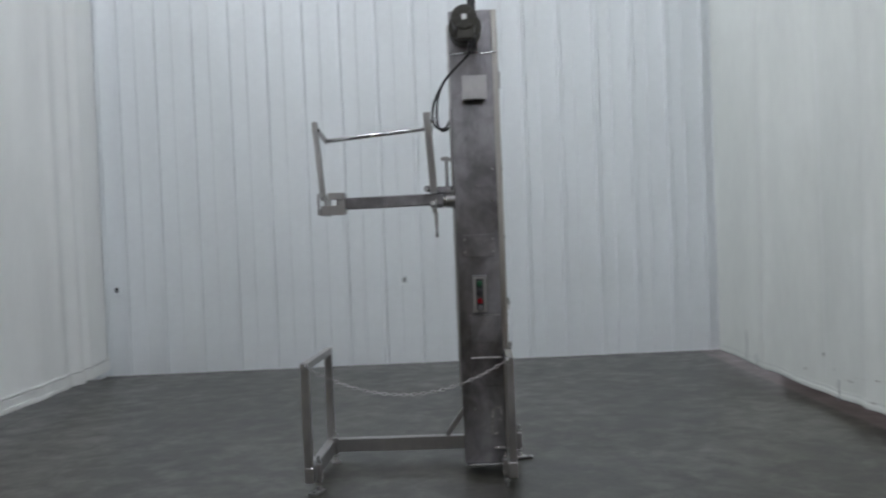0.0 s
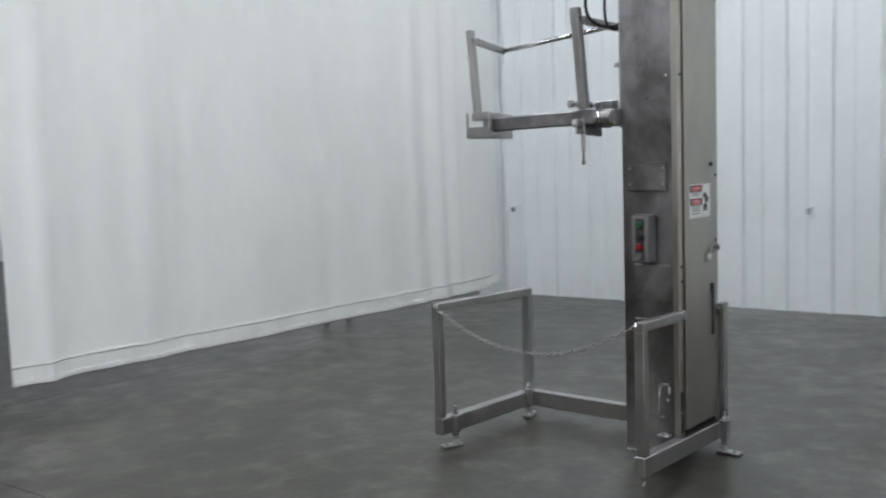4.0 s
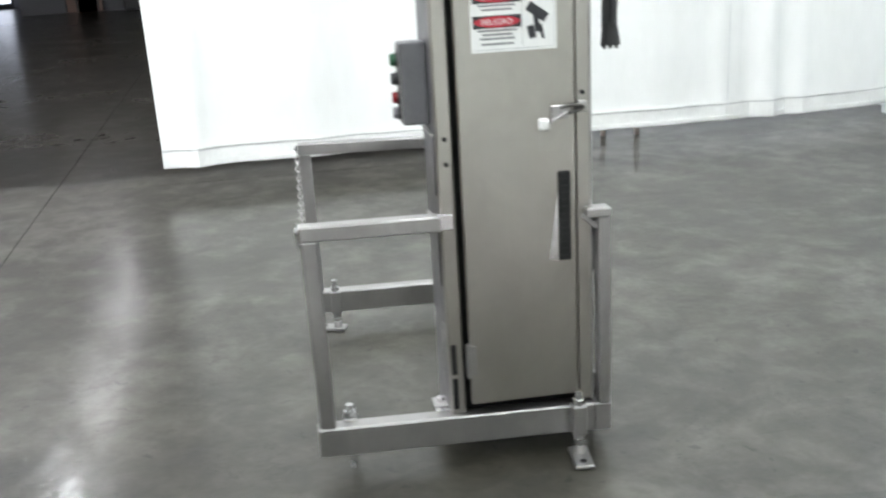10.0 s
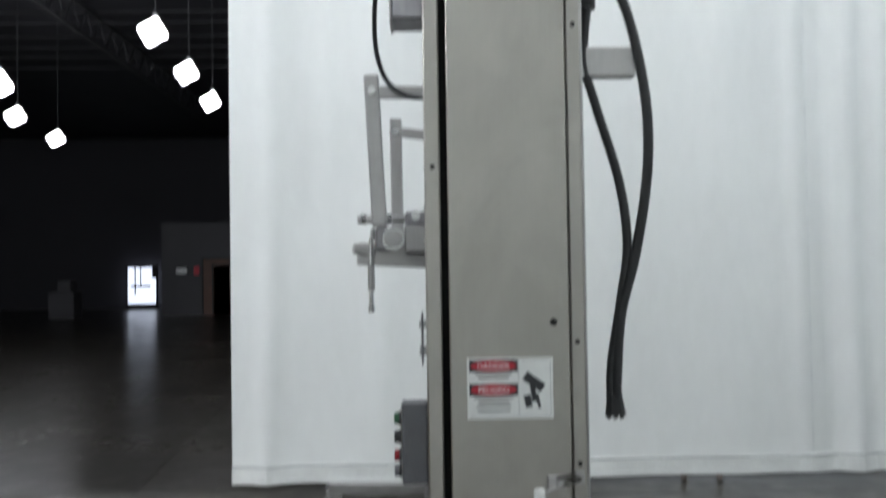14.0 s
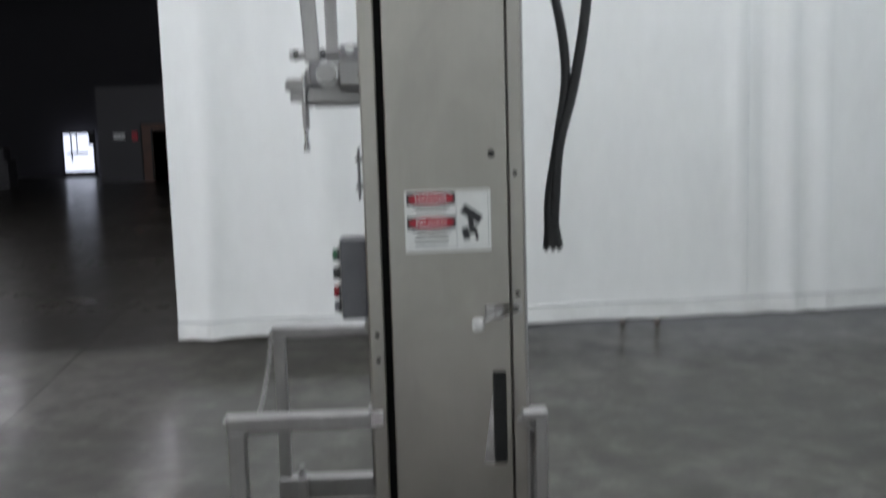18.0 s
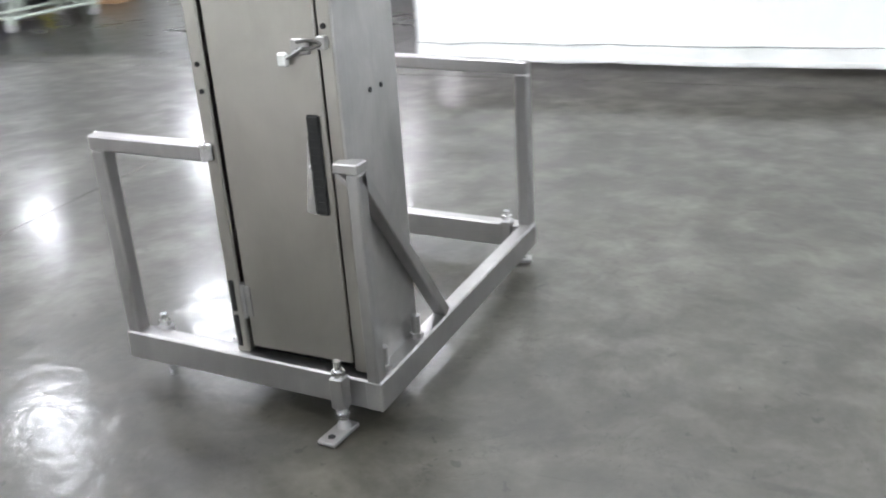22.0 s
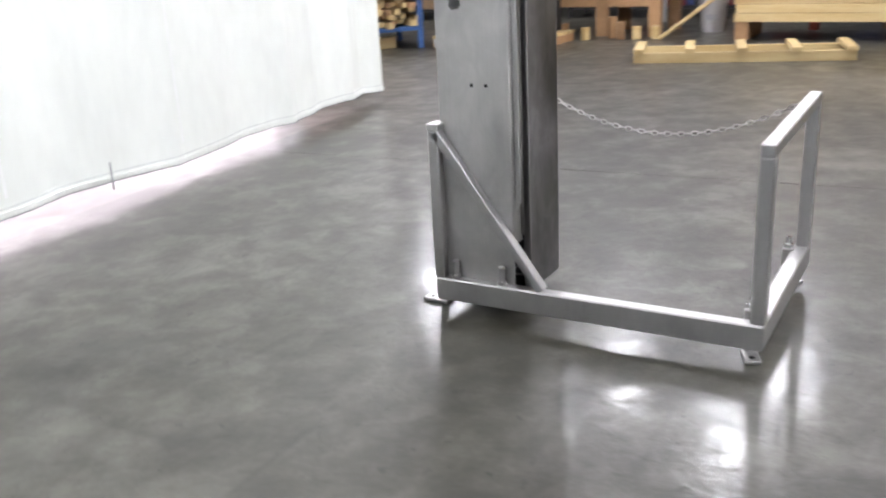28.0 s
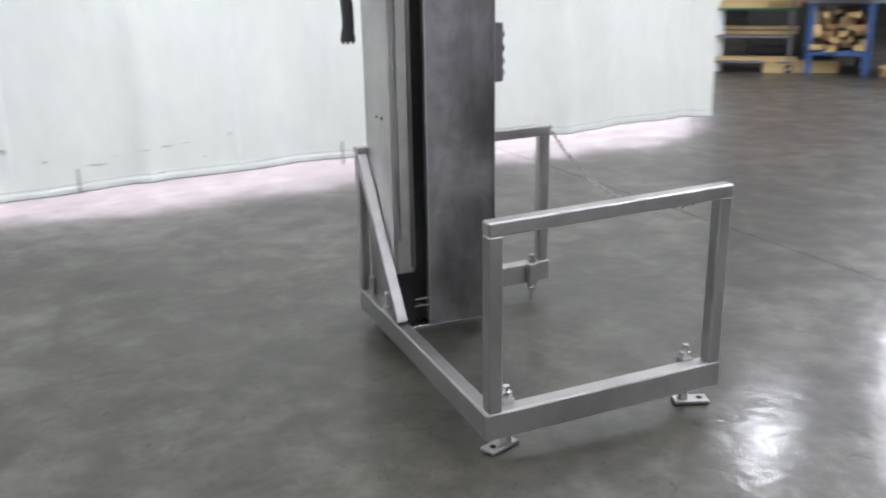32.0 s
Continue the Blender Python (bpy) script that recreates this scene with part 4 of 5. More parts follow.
part("corner_post", box(1.038, 1.077, 0.703, 0.734, 0.1285, 0.629, 0.004), "steel_dull", lift)
part("corner_cap", box(1.035, 1.08, 0.674, 0.7355, 0.6295, 0.652, 0.003), "steel_dull", lift)
part("cap_gusset", bar((1.054, 0.705, 0.60), (1.054, 0.668, 0.632), 0.03, 0.012, 0.002), "steel_dull", lift)
part("brace", bar((1.055, 0.716, 0.625), (0.69, 0.716, 0.13), 0.030, 0.036, 0.003, (0, 1, 0)), "steel_dull", lift)
for x in (0.835, 1.005):
    tab = part("base_tab", rod((x, 0.712, 0.1285), (x, 0.712, 0.19), 0.0115, 12, bev=0.003), "steel_dull", lift, "upright hold-down bolt")
    part("bolt_nut", rod((x, 0.712, 0.1287), (x, 0.712, 0.142), 0.018, 6), "steel_dull", tab)
clip_a = part("base_clip", box(0.96, 1.015, 0.283, 0.32, 0.139, 0.146, 0.002), "steel_dull", lift)
part("clip_bolt", rod((0.985, 0.303, 0.146), (0.985, 0.303, 0.157), 0.011, 6), "chrome", clip_a)


def foot(x, y, plate_turn, top=0.187, tilt=0.0, collar=(0, 0), plate=True):
    """A levelling foot: threaded stud, nuts, collar on the beam and a slotted floor plate."""
    f = part("levelling_foot", rod((x, y, 0.018 if plate else 0.0), (x, y, top), 0.0095, 12), "chrome", lift, "bright levelling foot")
    part("nut", rod((x, y, 0.148), (x, y, 0.162), 0.0165, 6), "chrome", f)
    part("nut", rod((x, y, 0.036), (x, y, 0.05), 0.0165, 6), "chrome", f)
    part("collar", box(x - 0.018, x + 0.018, y - 0.018, y + 0.018, 0.066, 0.147, 0.003), "steel_dull", f)
    part("collar_neck", rod((x, y, 0.052), (x, y, 0.0655), 0.011, 12, r2=0.018), "steel_dull", f)
    if collar != (0, 0):
        part("collar_plate", bar((x, y, 0.105), (x + collar[0], y + collar[1], 0.105), 0.03, 0.07, 0.003), "steel_dull", f)
    if not plate:
        return
    pl = box(-0.024, 0.024, -0.028, 0.075, 0.0, 0.011, 0.002)
    pl.transform(pose(x, y, 0.002, tilt, 0, plate_turn))
    pl = part("floor_plate", pl, "steel_dull", f)
    hole = rod((0, 0.05, 0.0105), (0, 0.05, 0.0125), 0.009, 12)
    hole.transform(pose(x, y, 0.002, tilt, 0, plate_turn))
    part("plate_hole", hole, "black_and_shade", pl)
    part("swivel", rod((x, y, 0.011), (x, y, 0.032), 0.017, 14, r2=0.012), "steel_dull", f)


foot(0.058, 0.066, 160, 0.187)
foot(0.052, 0.655, 20, 0.178)
foot(1.012, 0.066, 200, 0.18, plate=False)
foot(1.098, 0.642, -95, 0.187)

# chain across the open front
a, b = Vector((0.03, -0.016, 0.652)), Vector((1.035, -0.016, 0.655))
pts, SAG = [], 0.155
for i in range(241):
    u = i / 240
    p = a.lerp(b, u)
    pts.append(p - Vector((0, 0, SAG * 4 * u * (1 - u))))
length = [0]
for p, q in zip(pts, pts[1:]):
    length.append(length[-1] + (q - p).length)
PITCH = 0.0245
bm = bmesh.new()
count = int(length[-1] / PITCH)
for k in range(count + 1):
    s = k * PITCH
    j = max(1, next((i for i, v in enumerate(length) if v >= s), 240))
    d = (pts[j] - pts[j - 1]).normalized()
    c = pts[j - 1] + d * (s - length[j - 1])
    up = Vector((0, 1, 0)) if k % 2 else d.cross(Vector((0, 1, 0)))
    sd = d.cross(up).normalized()
    ring = []
    for t in range(10):
        ang = t * math.tau / 10
        core = c + d * (0.0155 * math.cos(ang)) + sd * (0.0074 * math.sin(ang))
        out = (d * math.cos(ang) + sd * math.sin(ang)).normalized()
        nn = out.cross(d.cross(sd)).normalized()
        ring.append([bm.verts.new(core + 0.0024 * (out * math.cos(v * math.tau / 4) + d.cross(sd) * math.sin(v * math.tau / 4))) for v in range(4)])
    for t in range(10):
        r0, r1 = ring[t], ring[(t + 1) % 10]
        for v in range(4):
            bm.faces.new((r0[v], r0[(v + 1) % 4], r1[(v + 1) % 4], r1[v]))
M["chain"] = mat("chain_steel", (0.42, 0.41, 0.40), 0.35, 1.0, 0.15, 40)
part("chain", bm, "chain", lift, "bright welded link chain")
for p in (a, b):
    part("chain_eye", rod(p + Vector((0, 0.006, 0.012)), p + Vector((0, -0.004, -0.004)), 0.008, 8), "chrome", lift)


# ---- fittings on the room's walls ----
def wall_point(x):
    """A point on the back wall's face at that x."""
    return WALL_Y + math.tan(radians(WALL_TURN)) * x


def outlet(x, z, dark):
    o = thing("wall_outlet", "small surface-mounted wall outlet on white siding", "outlet", "wall outlets", at=(x, wall_point(x) - 0.024, z), rz=WALL_TURN)
    part("cover", box(-0.026, 0.026, -0.02, 0.03, -0.042, 0.042, 0.004), "siding", o)
    part("socket", box(-0.016, 0.016, -0.024, -0.019, -0.02, 0.03, 0.003), "black_and_shade" if dark else "ink_grey", o)


outlet(-2.60, 0.83, True)
outlet(0.165, 0.815, False)
corner = tagged(part("trim", box(-2.92, -2.72, 4.05, 4.225, 0, 6.5, 0.01), "siding"), "white corner trim post", "trim", kind="structure")
for y, z, tall in ((3.26, 0.1, 0.26), (3.04, 0.09, 0.1), (1.6, 0.085, 0.13), (0.1, 0.075, 0.13)):
    st = thing("curtain_tie", "dark tie hanging at the curtain's hem", "tie", "curtain ties", at=(3.372 - 0.0785 * y, y, z))
    part("strap", box(-0.003, 0.0, -0.006, 0.006, 0, tall, 0.001), "grey_line", st)
    part("grommet", rod((-0.006, 0, -0.005), (-0.001, 0, -0.005), 0.007, 10), "steel_dull", st)


# ---- far west wall ----
WX = -31.0
M["brown_door"] = mat("brown_door", (0.11, 0.05, 0.03), 0.5, 0, 0.15, 3)
M["screen"] = mat("black_screen", (0.006, 0.006, 0.008), 0.6, 0, 0.1, 6, spec=0.2)
M["yellow"] = mat("yellow_plastic", (0.45, 0.42, 0.03), 0.45, 0, 0.1, 6)
M["dark"] = mat("dark_paint", (0.013, 0.0115, 0.012), 0.6, 0.0, 0.2, 6)
M["green_dim"] = mat("green_sign", (0.03, 0.2, 0.08), 0.5)
M["day"] = glow("daylight_outside", (0.78, 0.85, 1.0), 1.6)


def wy(y, x=-26.0, cam_y=-0.65):
    return cam_y + (y - cam_y) * (3.16 - WX) / (3.16 - x)


def wz(z, x=-26.0):
    return 1.3 + (z - 1.3) * (3.16 - WX) / (3.16 - x)


def wall_panel(name, label, cat, y0, y1, z0, z1, m, depth=0.08, frame=True):
    t = thing(name, label, cat, at=(WX, 0, 0))
    part("panel", box(0, depth, y0, y1, z0, z1, 0.01), m, t)
    if frame:
        for a in ((y0 - 0.05, y0, z0, z1 + 0.05), (y1, y1 + 0.05, z0, z1 + 0.05)):
            part("frame_side", box(0, depth + 0.02, *a, 0.005), "dark", t)
        part("frame_head", box(0, depth + 0.02, y0, y1, z1, z1 + 0.05, 0.005), "dark", t)
    return t


wall_panel("wall_screen", "black flat screen on the white office wall", "screen", wy(-2.84), wy(-1.97), wz(1.25), wz(1.81), "screen")
wall_panel("wall_board", "dark notice board on the white office wall", "board", wy(-1.42), wy(-0.3), wz(1.05), wz(1.8), "screen")
wall_panel("wall_speaker", "small dark box on the white office wall", "speaker", wy(-3.5), wy(-3.3), wz(1.43), wz(1.57), "dark", 0.15, False)
# dark panel stands for the shade inside the opening
d = wall_panel("door_1", "dark panel for a doorway in the white office wall", "door", wy(0.98), wy(1.75), 0, wz(1.73), "dark")
tagged(d, kind="structure")
d = wall_panel("door_2", "brown wooden door in the white office wall", "door", wy(-6.4), wy(-5.72), 0, wz(1.75), "brown_door")
tagged(d, kind="structure")
d = wall_panel("door_3", "brown wooden door in the white office wall", "door", -7.75, -6.75, 0, 2.05, "brown_door")
tagged(d, kind="structure")
d = wall_panel("door_4", "dark narrow doorway in the white office wall", "door", wy(0.05), wy(0.4), 0, wz(1.72), "dark")
tagged(d, kind="structure")
wall_panel("sign", "green sign on the white office wall", "sign", wy(-5.35), wy(-5.15), wz(1.3), wz(1.5), "green_dim", 0.03, False)
wall_panel("sign", "white box on the white office wall", "sign", -8.75, -8.35, 1.55, 1.75, "label_white", 0.06, False)
wall_panel("sign", "red box on the white office wall", "sign", -8.1, -7.9, 1.5, 1.8, "label_red", 0.1, False)
vm = thing("vending_machine", "dark vending machine with a yellow notice against the wall", "vending machine", at=(WX + 0.05, 0, 0))
part("cabinet", box(0.001, 0.8, wy(-5.0), wy(-4.45), 0, wz(1.68), 0.03), "dark", vm)
part("notice", box(0.8, 0.806, wy(-4.75), wy(-4.6), wz(1.2), wz(1.4)), "yellow", vm)
part("coin_panel", box(0.8, 0.82, wy(-4.56), wy(-4.48), 0.8, 1.5, 0.01), "plastic_grey", vm)
part("top_sign", box(0.2, 0.8, wy(-4.85), wy(-4.6), wz(1.68), wz(1.85), 0.01), "label_white", vm)
yb = thing("yellow_bin", "yellow plastic bin on the floor", "bin", at=(WX + 0.5, (wy(-4.19) + wy(-3.82)) / 2, 0))
bm = rod((0, 0, 0.0), (0, 0, 0.56), 0.18, 20, r2=0.24)
part("tub", bm, "yellow", yb)
part("rim", rod((0, 0, 0.555), (0, 0, 0.6), 0.255, 20), "yellow", yb)
for y in (wy(-3.3), wy(-2.6), wy(-2.05)):
    pa = thing("pallet", "low dark pallet on the floor by the wall", "pallet", "pallets by the wall", at=(WX + 0.7, y, 0))
    for k in range(5):
        part("deck_board", box(-0.4, 0.4, -0.36 + k * 0.16, -0.25 + k * 0.16, 0.1, 0.125), "dark", pa)
    for x in (-0.36, 0, 0.32):
        part("runner", box(x, x + 0.045, -0.36, 0.39, 0, 0.1), "dark", pa)
sc = (3.22 + 39.5) / (3.22 + 28)
bd = thing("door_5", "open loading door bright with daylight", "door", kind="structure", at=(-39.7, 0, 0))
y0, y1, z0, z1 = 0.33 + (-9.55 - 0.33) * sc, 0.33 + (-8.62 - 0.33) * sc, 0.25, 1.38 + (1.76 - 1.38) * sc
part("daylight", box(0.2, 0.22, y0, y1, z0, z1), "day", bd)
part("frame_side", box(0.16, 0.28, y0 - 0.08, y0, 0, z1 + 0.08), "dark", bd)
part("frame_side", box(0.16, 0.28, y1, y1 + 0.08, 0, z1 + 0.08), "dark", bd)
part("frame_head", box(0.16, 0.28, y0, y1, z1, z1 + 0.08), "dark", bd)
part("glazing_bar", box(0.225, 0.25, y0 + 0.12, y1 - 0.25, z0 + 0.75, z0 + 0.85), "dark", bd)
part("glazing_bar", box(0.225, 0.25, y0 + 0.3, y0 + 0.36, z0 + 0.4, z1), "dark", bd)
part("parapet", box(0.16, 0.3, y0, y1, 0, z0), "dark", bd)
part("glazing_bar", box(0.225, 0.25, y0 + 0.55, y0 + 0.6, z0 + 0.85, z1), "dark", bd)
part("glazing_bar", box(0.225, 0.25, y1 - 0.18, y1, z1 - 0.5, z1), "dark", bd)
# white cabinet: the borrowed wall colour carries its dimness
cab = thing("grey_cabinet", "white cabinet with a box on top, dimness put into its colour", "cabinet", at=(WX + 1.0, -12.4, 0))
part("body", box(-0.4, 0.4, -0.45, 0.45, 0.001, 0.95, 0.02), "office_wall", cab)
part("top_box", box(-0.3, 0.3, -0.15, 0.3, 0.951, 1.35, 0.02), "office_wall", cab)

# ---- south side: timber, racks and tools ----
# pine, blue, ladder, bucket, green and card: dim light put into base colours
M["pine"] = mat("fresh_pine", (0.49, 0.38, 0.195), 0.55, 0, 0.12, 2.2, 0.05, 30, (0.6, 6, 6), 0.1, (0.42, 0.29, 0.12), island=True)
M["pine_old"] = mat("old_pine", (0.34, 0.20, 0.10), 0.6, 0, 0.15, 2.2, 0.05, 30, (1, 1, 1), 0.1, (0.22, 0.12, 0.05), island=True)
M["rack_red"] = mat("rack_red", (0.33, 0.05, 0.03), 0.5, 0, 0.2, 5)
M["rack_blue"] = mat("rack_blue", (0.03, 0.095, 0.26), 0.45, 0, 0.2, 5)
M["bin_blue"] = mat("bin_blue", (0.018, 0.034, 0.24), 0.4, 0, 0.1, 8)
M["ladder"] = mat("pale_ladder_paint", (0.38, 0.43, 0.375), 0.4, 0.1, 0.12, 8)
M["bucket"] = mat("white_bucket", (0.40, 0.39, 0.39), 0.4, 0, 0.1, 6)
M["bin_grey"] = mat("grey_bin", (0.36, 0.36, 0.36), 0.5, 0, 0.1, 6)
M["green"] = mat("green_paint", (0.012, 0.1, 0.045), 0.4, 0, 0.15, 6)
M["card"] = mat("cardboard", (0.29, 0.185, 0.1), 0.75, 0, 0.15, 5)
M["column_yellow"] = mat("yellow_column", (0.48, 0.42, 0.02), 0.45, 0, 0.12, 4)
M["cord"] = mat("yellow_cord", (0.6, 0.38, 0.05), 0.5, 0, 0.1, 20)
M["lime"] = mat("lime_plastic", (0.5, 0.62, 0.02), 0.4, 0, 0.1, 20)
M["navy"] = mat("navy_crate", (0.015, 0.03, 0.11), 0.5, 0, 0.2, 6)
M["maroon"] = mat("maroon_case", (0.13, 0.018, 0.018), 0.5, 0, 0.25, 6)
M["teal"] = mat("teal_paint", (0.01, 0.07, 0.06), 0.45, 0, 0.2, 6)
M["bench_top"] = mat("bench_top", (0.2, 0.21, 0.25), 0.4, 0.3, 0.15, 5)

tf = thing("wooden_pallet_base", "ladder-shaped base of fresh pine lying on the floor", "pallet", at=(2.36, -5.1, 0), rz=194.9)
L = 1.9
for y in (0.0, 0.5):
    part("rail", box(0, L, y, y + 0.04, 0, 0.09, 0.002), "pine", tf)
for k in range(5):
    x = 0.0 + k * (L - 0.09) / 4
    part("crosspiece", box(x, x + 0.09, -0.06, 0.60, 0.0905, 0.13, 0.002), "pine", tf)

st = thing("lumber_stack", "stack of long fresh pine boards on blocks", "lumber", at=(0, 0, 0))
rng = random.Random(5)
heights = ((0.19, 0.28), (0.281, 0.371), (0.372, 0.462), (0.463, 0.553), (0.554, 0.594), (0.595, 0.635))
ends = (-2.32, -2.30, -2.30, -2.12, -1.98, -1.72)
for (z0, z1), e in zip(heights, ends):
    w = 0.19
    for r in range(4):
        y0 = -6.9 - 0.195 * (r + 1)
        x1 = 1.88 + rng.uniform(-0.05, 0.05) + (0.22 if z0 > 0.55 and r == 0 else 0)
        part("board", box(e + rng.uniform(-0.06, 0.1), x1, y0 + rng.uniform(0, 0.006), y0 + w, z0, z1 - 0.002, 0.003), "pine", st)
for x in (1.75, 0.15, -1.15, -2.1):
    part("bearer", box(x, x + 0.14, -7.65, -6.95, 0, 0.189, 0.004), "rack_red" if x in (-1.15, -2.1) else "pine_old", st)
pk = thing("leaning_plank", "pine plank leaning on the lumber stack", "plank")
part("board", bar((2.66, -6.85, 0.02), (1.84, -6.88, 0.62), 0.04, 0.09, 0.003, (0, 1, 0)), "pine", pk)
bk = thing("white_tub", "white plastic tub on the lumber", "tub", at=(1.45, -7.2, 0.636))
part("tub", rod((0, 0, 0), (0, 0, 0.1), 0.16, 20, r2=0.18), "bucket", bk)
part("rim", rod((0, 0, 0.1), (0, 0, 0.122), 0.19, 20), "bucket", bk)
crd = thing("loose_cable", "tangled dark cord over the lumber", "cord")
part("cable", sweep([(-0.35, -6.89, 0.64), (-0.2, -6.895, 0.6), (-0.32, -6.89, 0.52), (-0.5, -6.9, 0.63), (-0.75, -6.9, 0.64), (-0.55, -6.893, 0.5), (-0.3, -6.893, 0.36), (-0.3, -6.85, 0.15), (-0.34, -6.62, 0.07)], 0.006, 6, 6), "brown_door", crd)

rk = thing("cantilever_rack", "red steel rack with timber on its upper arms", "rack")
for x in (1.25, -0.85, -2.05):
    u = part("upright", box(x - 0.05, x + 0.05, -8.0, -7.9, 0, 3.2, 0.004), "rack_red", rk)
    part("arm", bar((x, -7.9, 1.12), (x, -7.0, 1.12), 0.07, 0.07), "rack_red", u)
    part("arm", bar((x, -7.9, 1.9), (x, -7.0, 1.9), 0.07, 0.07), "rack_red", u)
tim = thing("rack_timber", "long pine boards lying on the upper rack arms", "lumber")
for k in range(4):
    part("board", box(-1.85 - 0.1 * k, 1.95 - 0.06 * k, -7.15 - 0.2 * k, -6.96 - 0.2 * k, 1.157, 1.22), "pine", tim)
    part("board", box(-1.7 - 0.1 * k, 1.9, -7.15 - 0.2 * k, -6.96 - 0.2 * k, 1.937, 2.1), "pine", tim)

col = thing("yellow_column", "yellow painted steel building column", "column", at=(-2.5, -7.9, 0))
part("shaft", box(-0.14, 0.14, -0.14, 0.14, 0.012, 7.8, 0.012), "column_yellow", col)
part("base_plate", box(-0.22, 0.22, -0.22, 0.22, 0, 0.012), "dark", col)

yl = thing("cord_reel_light", "lime yellow plug box on the floor", "plug box", at=(-0.35, -6.5, 0))
part("case", box(-0.09, 0.09, -0.06, 0.06, 0.0, 0.11, 0.015), "lime", yl)
part("face", box(-0.05, 0.05, 0.06, 0.066, 0.03, 0.08, 0.004), "plastic_grey", yl)
part("handle", sweep([(-0.07, 0, 0.105), (-0.05, 0, 0.14), (0.05, 0, 0.14), (0.07, 0, 0.105)], 0.01, 8, 5), "lime", yl)
cc = thing("extension_cable", "yellow extension cord in loose loops on the floor", "cord")
pts = [(-0.44, -6.5, 0.012), (-0.7, -6.75, 0.012), (-1.0, -6.95, 0.012), (-1.3, -6.85, 0.012), (-1.1, -6.7, 0.012), (-1.5, -6.6, 0.012)]
for k in range(22):
    an = k * 0.95
    pts.append((-1.95 - 0.36 * math.cos(an) * (1 - 0.014 * k), -6.78 - 0.24 * math.sin(an) + 0.02 * math.sin(k * 2.3), 0.012 + 0.0035 * (k % 6)))
part("cable", sweep(pts, 0.0085, 6, 6), "cord", cc, smooth=True)

tb = thing("trash_bin", "grey plastic waste bin with a domed lid", "bin", at=(-3.42, -7.6, 0))
part("body", rod((0, 0, 0), (0, 0, 0.36), 0.115, 18, r2=0.14), "bin_grey", tb)
part("lid", rod((0, 0, 0.36), (0, 0, 0.5), 0.145, 18, r2=0.10), "bin_grey", tb)
fan = thing("pedestal_fan", "dark pedestal fan on a flat foot", "fan", at=(-3.12, -7.7, 0))
part("foot", bar((-0.25, 0.3, 0.02), (0.25, 0.1, 0.02), 0.07, 0.04), "dark", fan)
part("foot", bar((-0.2, -0.1, 0.02), (0.2, 0.35, 0.02), 0.07, 0.04), "dark", fan)
part("pole", rod((0, 0.2, 0.02), (0, 0.2, 1.35), 0.03, 12), "dark", fan)
part("cage", rod((0, 0.12, 1.36), (0, 0.28, 1.36), 0.27, 28, bev=0.04), "plastic_grey", fan)
part("motor_hub", rod((0, 0.02, 1.36), (0, 0.12, 1.36), 0.1, 16), "dark", fan)
rj = thing("tool_stand", "red based tool stand with bright tubes", "tool stand", at=(-2.78, -7.65, 0))
part("deck", box(-0.19, 0.19, -0.15, 0.15, 0.13, 0.2, 0.01), "rack_red", rj)
for x in (-0.18, 0.16):
    for y in (-0.14, 0.12):
        part("leg", box(x, x + 0.025, y, y + 0.025, 0, 0.13), "bin_grey", rj)
part("post", rod((0, 0, 0.2), (0.02, 0, 0.75), 0.03, 12), "chrome", rj)
part("head", bar((-0.2, 0, 0.55), (0.18, 0.02, 0.66), 0.06, 0.05, 0.01), "chrome", rj)
part("side_arm", bar((-0.18, 0.1, 0.35), (0.05, 0.05, 0.5), 0.025, 0.025), "chrome", rj)
part("knob", rod((-0.05, 0.02, 0.75), (0.06, 0.02, 0.78), 0.035, 12), "dark", rj)

# rolling stair ladder
ld = thing("rolling_ladder", "pale green rolling stair ladder on casters", "ladder")
for y in (-6.28, -5.78):
    part("back_leg", rod((-3.72, y, 0.09), (-3.86, y, 2.45), 0.019, 10), "ladder", ld)
    part("inner_leg", rod((-3.9, y, 0.12), (-3.98, y, 2.3), 0.017, 10), "ladder", ld)
    part("stringer", rod((-4.82, y, 0.12), (-3.92, y, 1.95), 0.02, 10), "ladder", ld)
    part("handrail", sweep([(-4.86, y, 0.12), (-4.92, y, 0.75), (-4.72, y, 0.95), (-4.0, y, 2.55), (-3.8, y, 2.62)], 0.017, 8, 6), "ladder", ld)
    part("base_rail", rod((-3.72, y, 0.13), (-4.85, y, 0.13), 0.018, 10), "ladder", ld)
    part("brace", rod((-3.76, y, 0.16), (-4.35, y, 1.05), 0.014, 8), "ladder", ld)
    part("brace", rod((-4.3, y, 0.2), (-3.8, y, 1.2), 0.014, 8), "ladder", ld)
    for x in (-3.73, -4.8):
        w = part("caster", rod((x, y - 0.02, 0.05), (x, y + 0.02, 0.05), 0.05, 16), "bin_grey", ld)
        part("fork", box(x - 0.03, x + 0.03, y - 0.035, y + 0.035, 0.07, 0.13, 0.008), "ladder", w)
for k in range(7):
    f = (k + 0.6) / 7.4
    x, z = -4.82 + 0.9 * f, 0.12 + 1.83 * f
    part("step", box(x - 0.12, x + 0.05, -6.27, -5.79, z - 0.02, z + 0.01, 0.004), "ladder", ld)
for x, z in ((-3.73, 0.13), (-4.85, 0.13), (-3.75, 0.75), (-3.8, 1.5)):
    part("cross_bar", rod((x, -6.28, z), (x, -5.78, z), 0.014, 8), "ladder", ld)


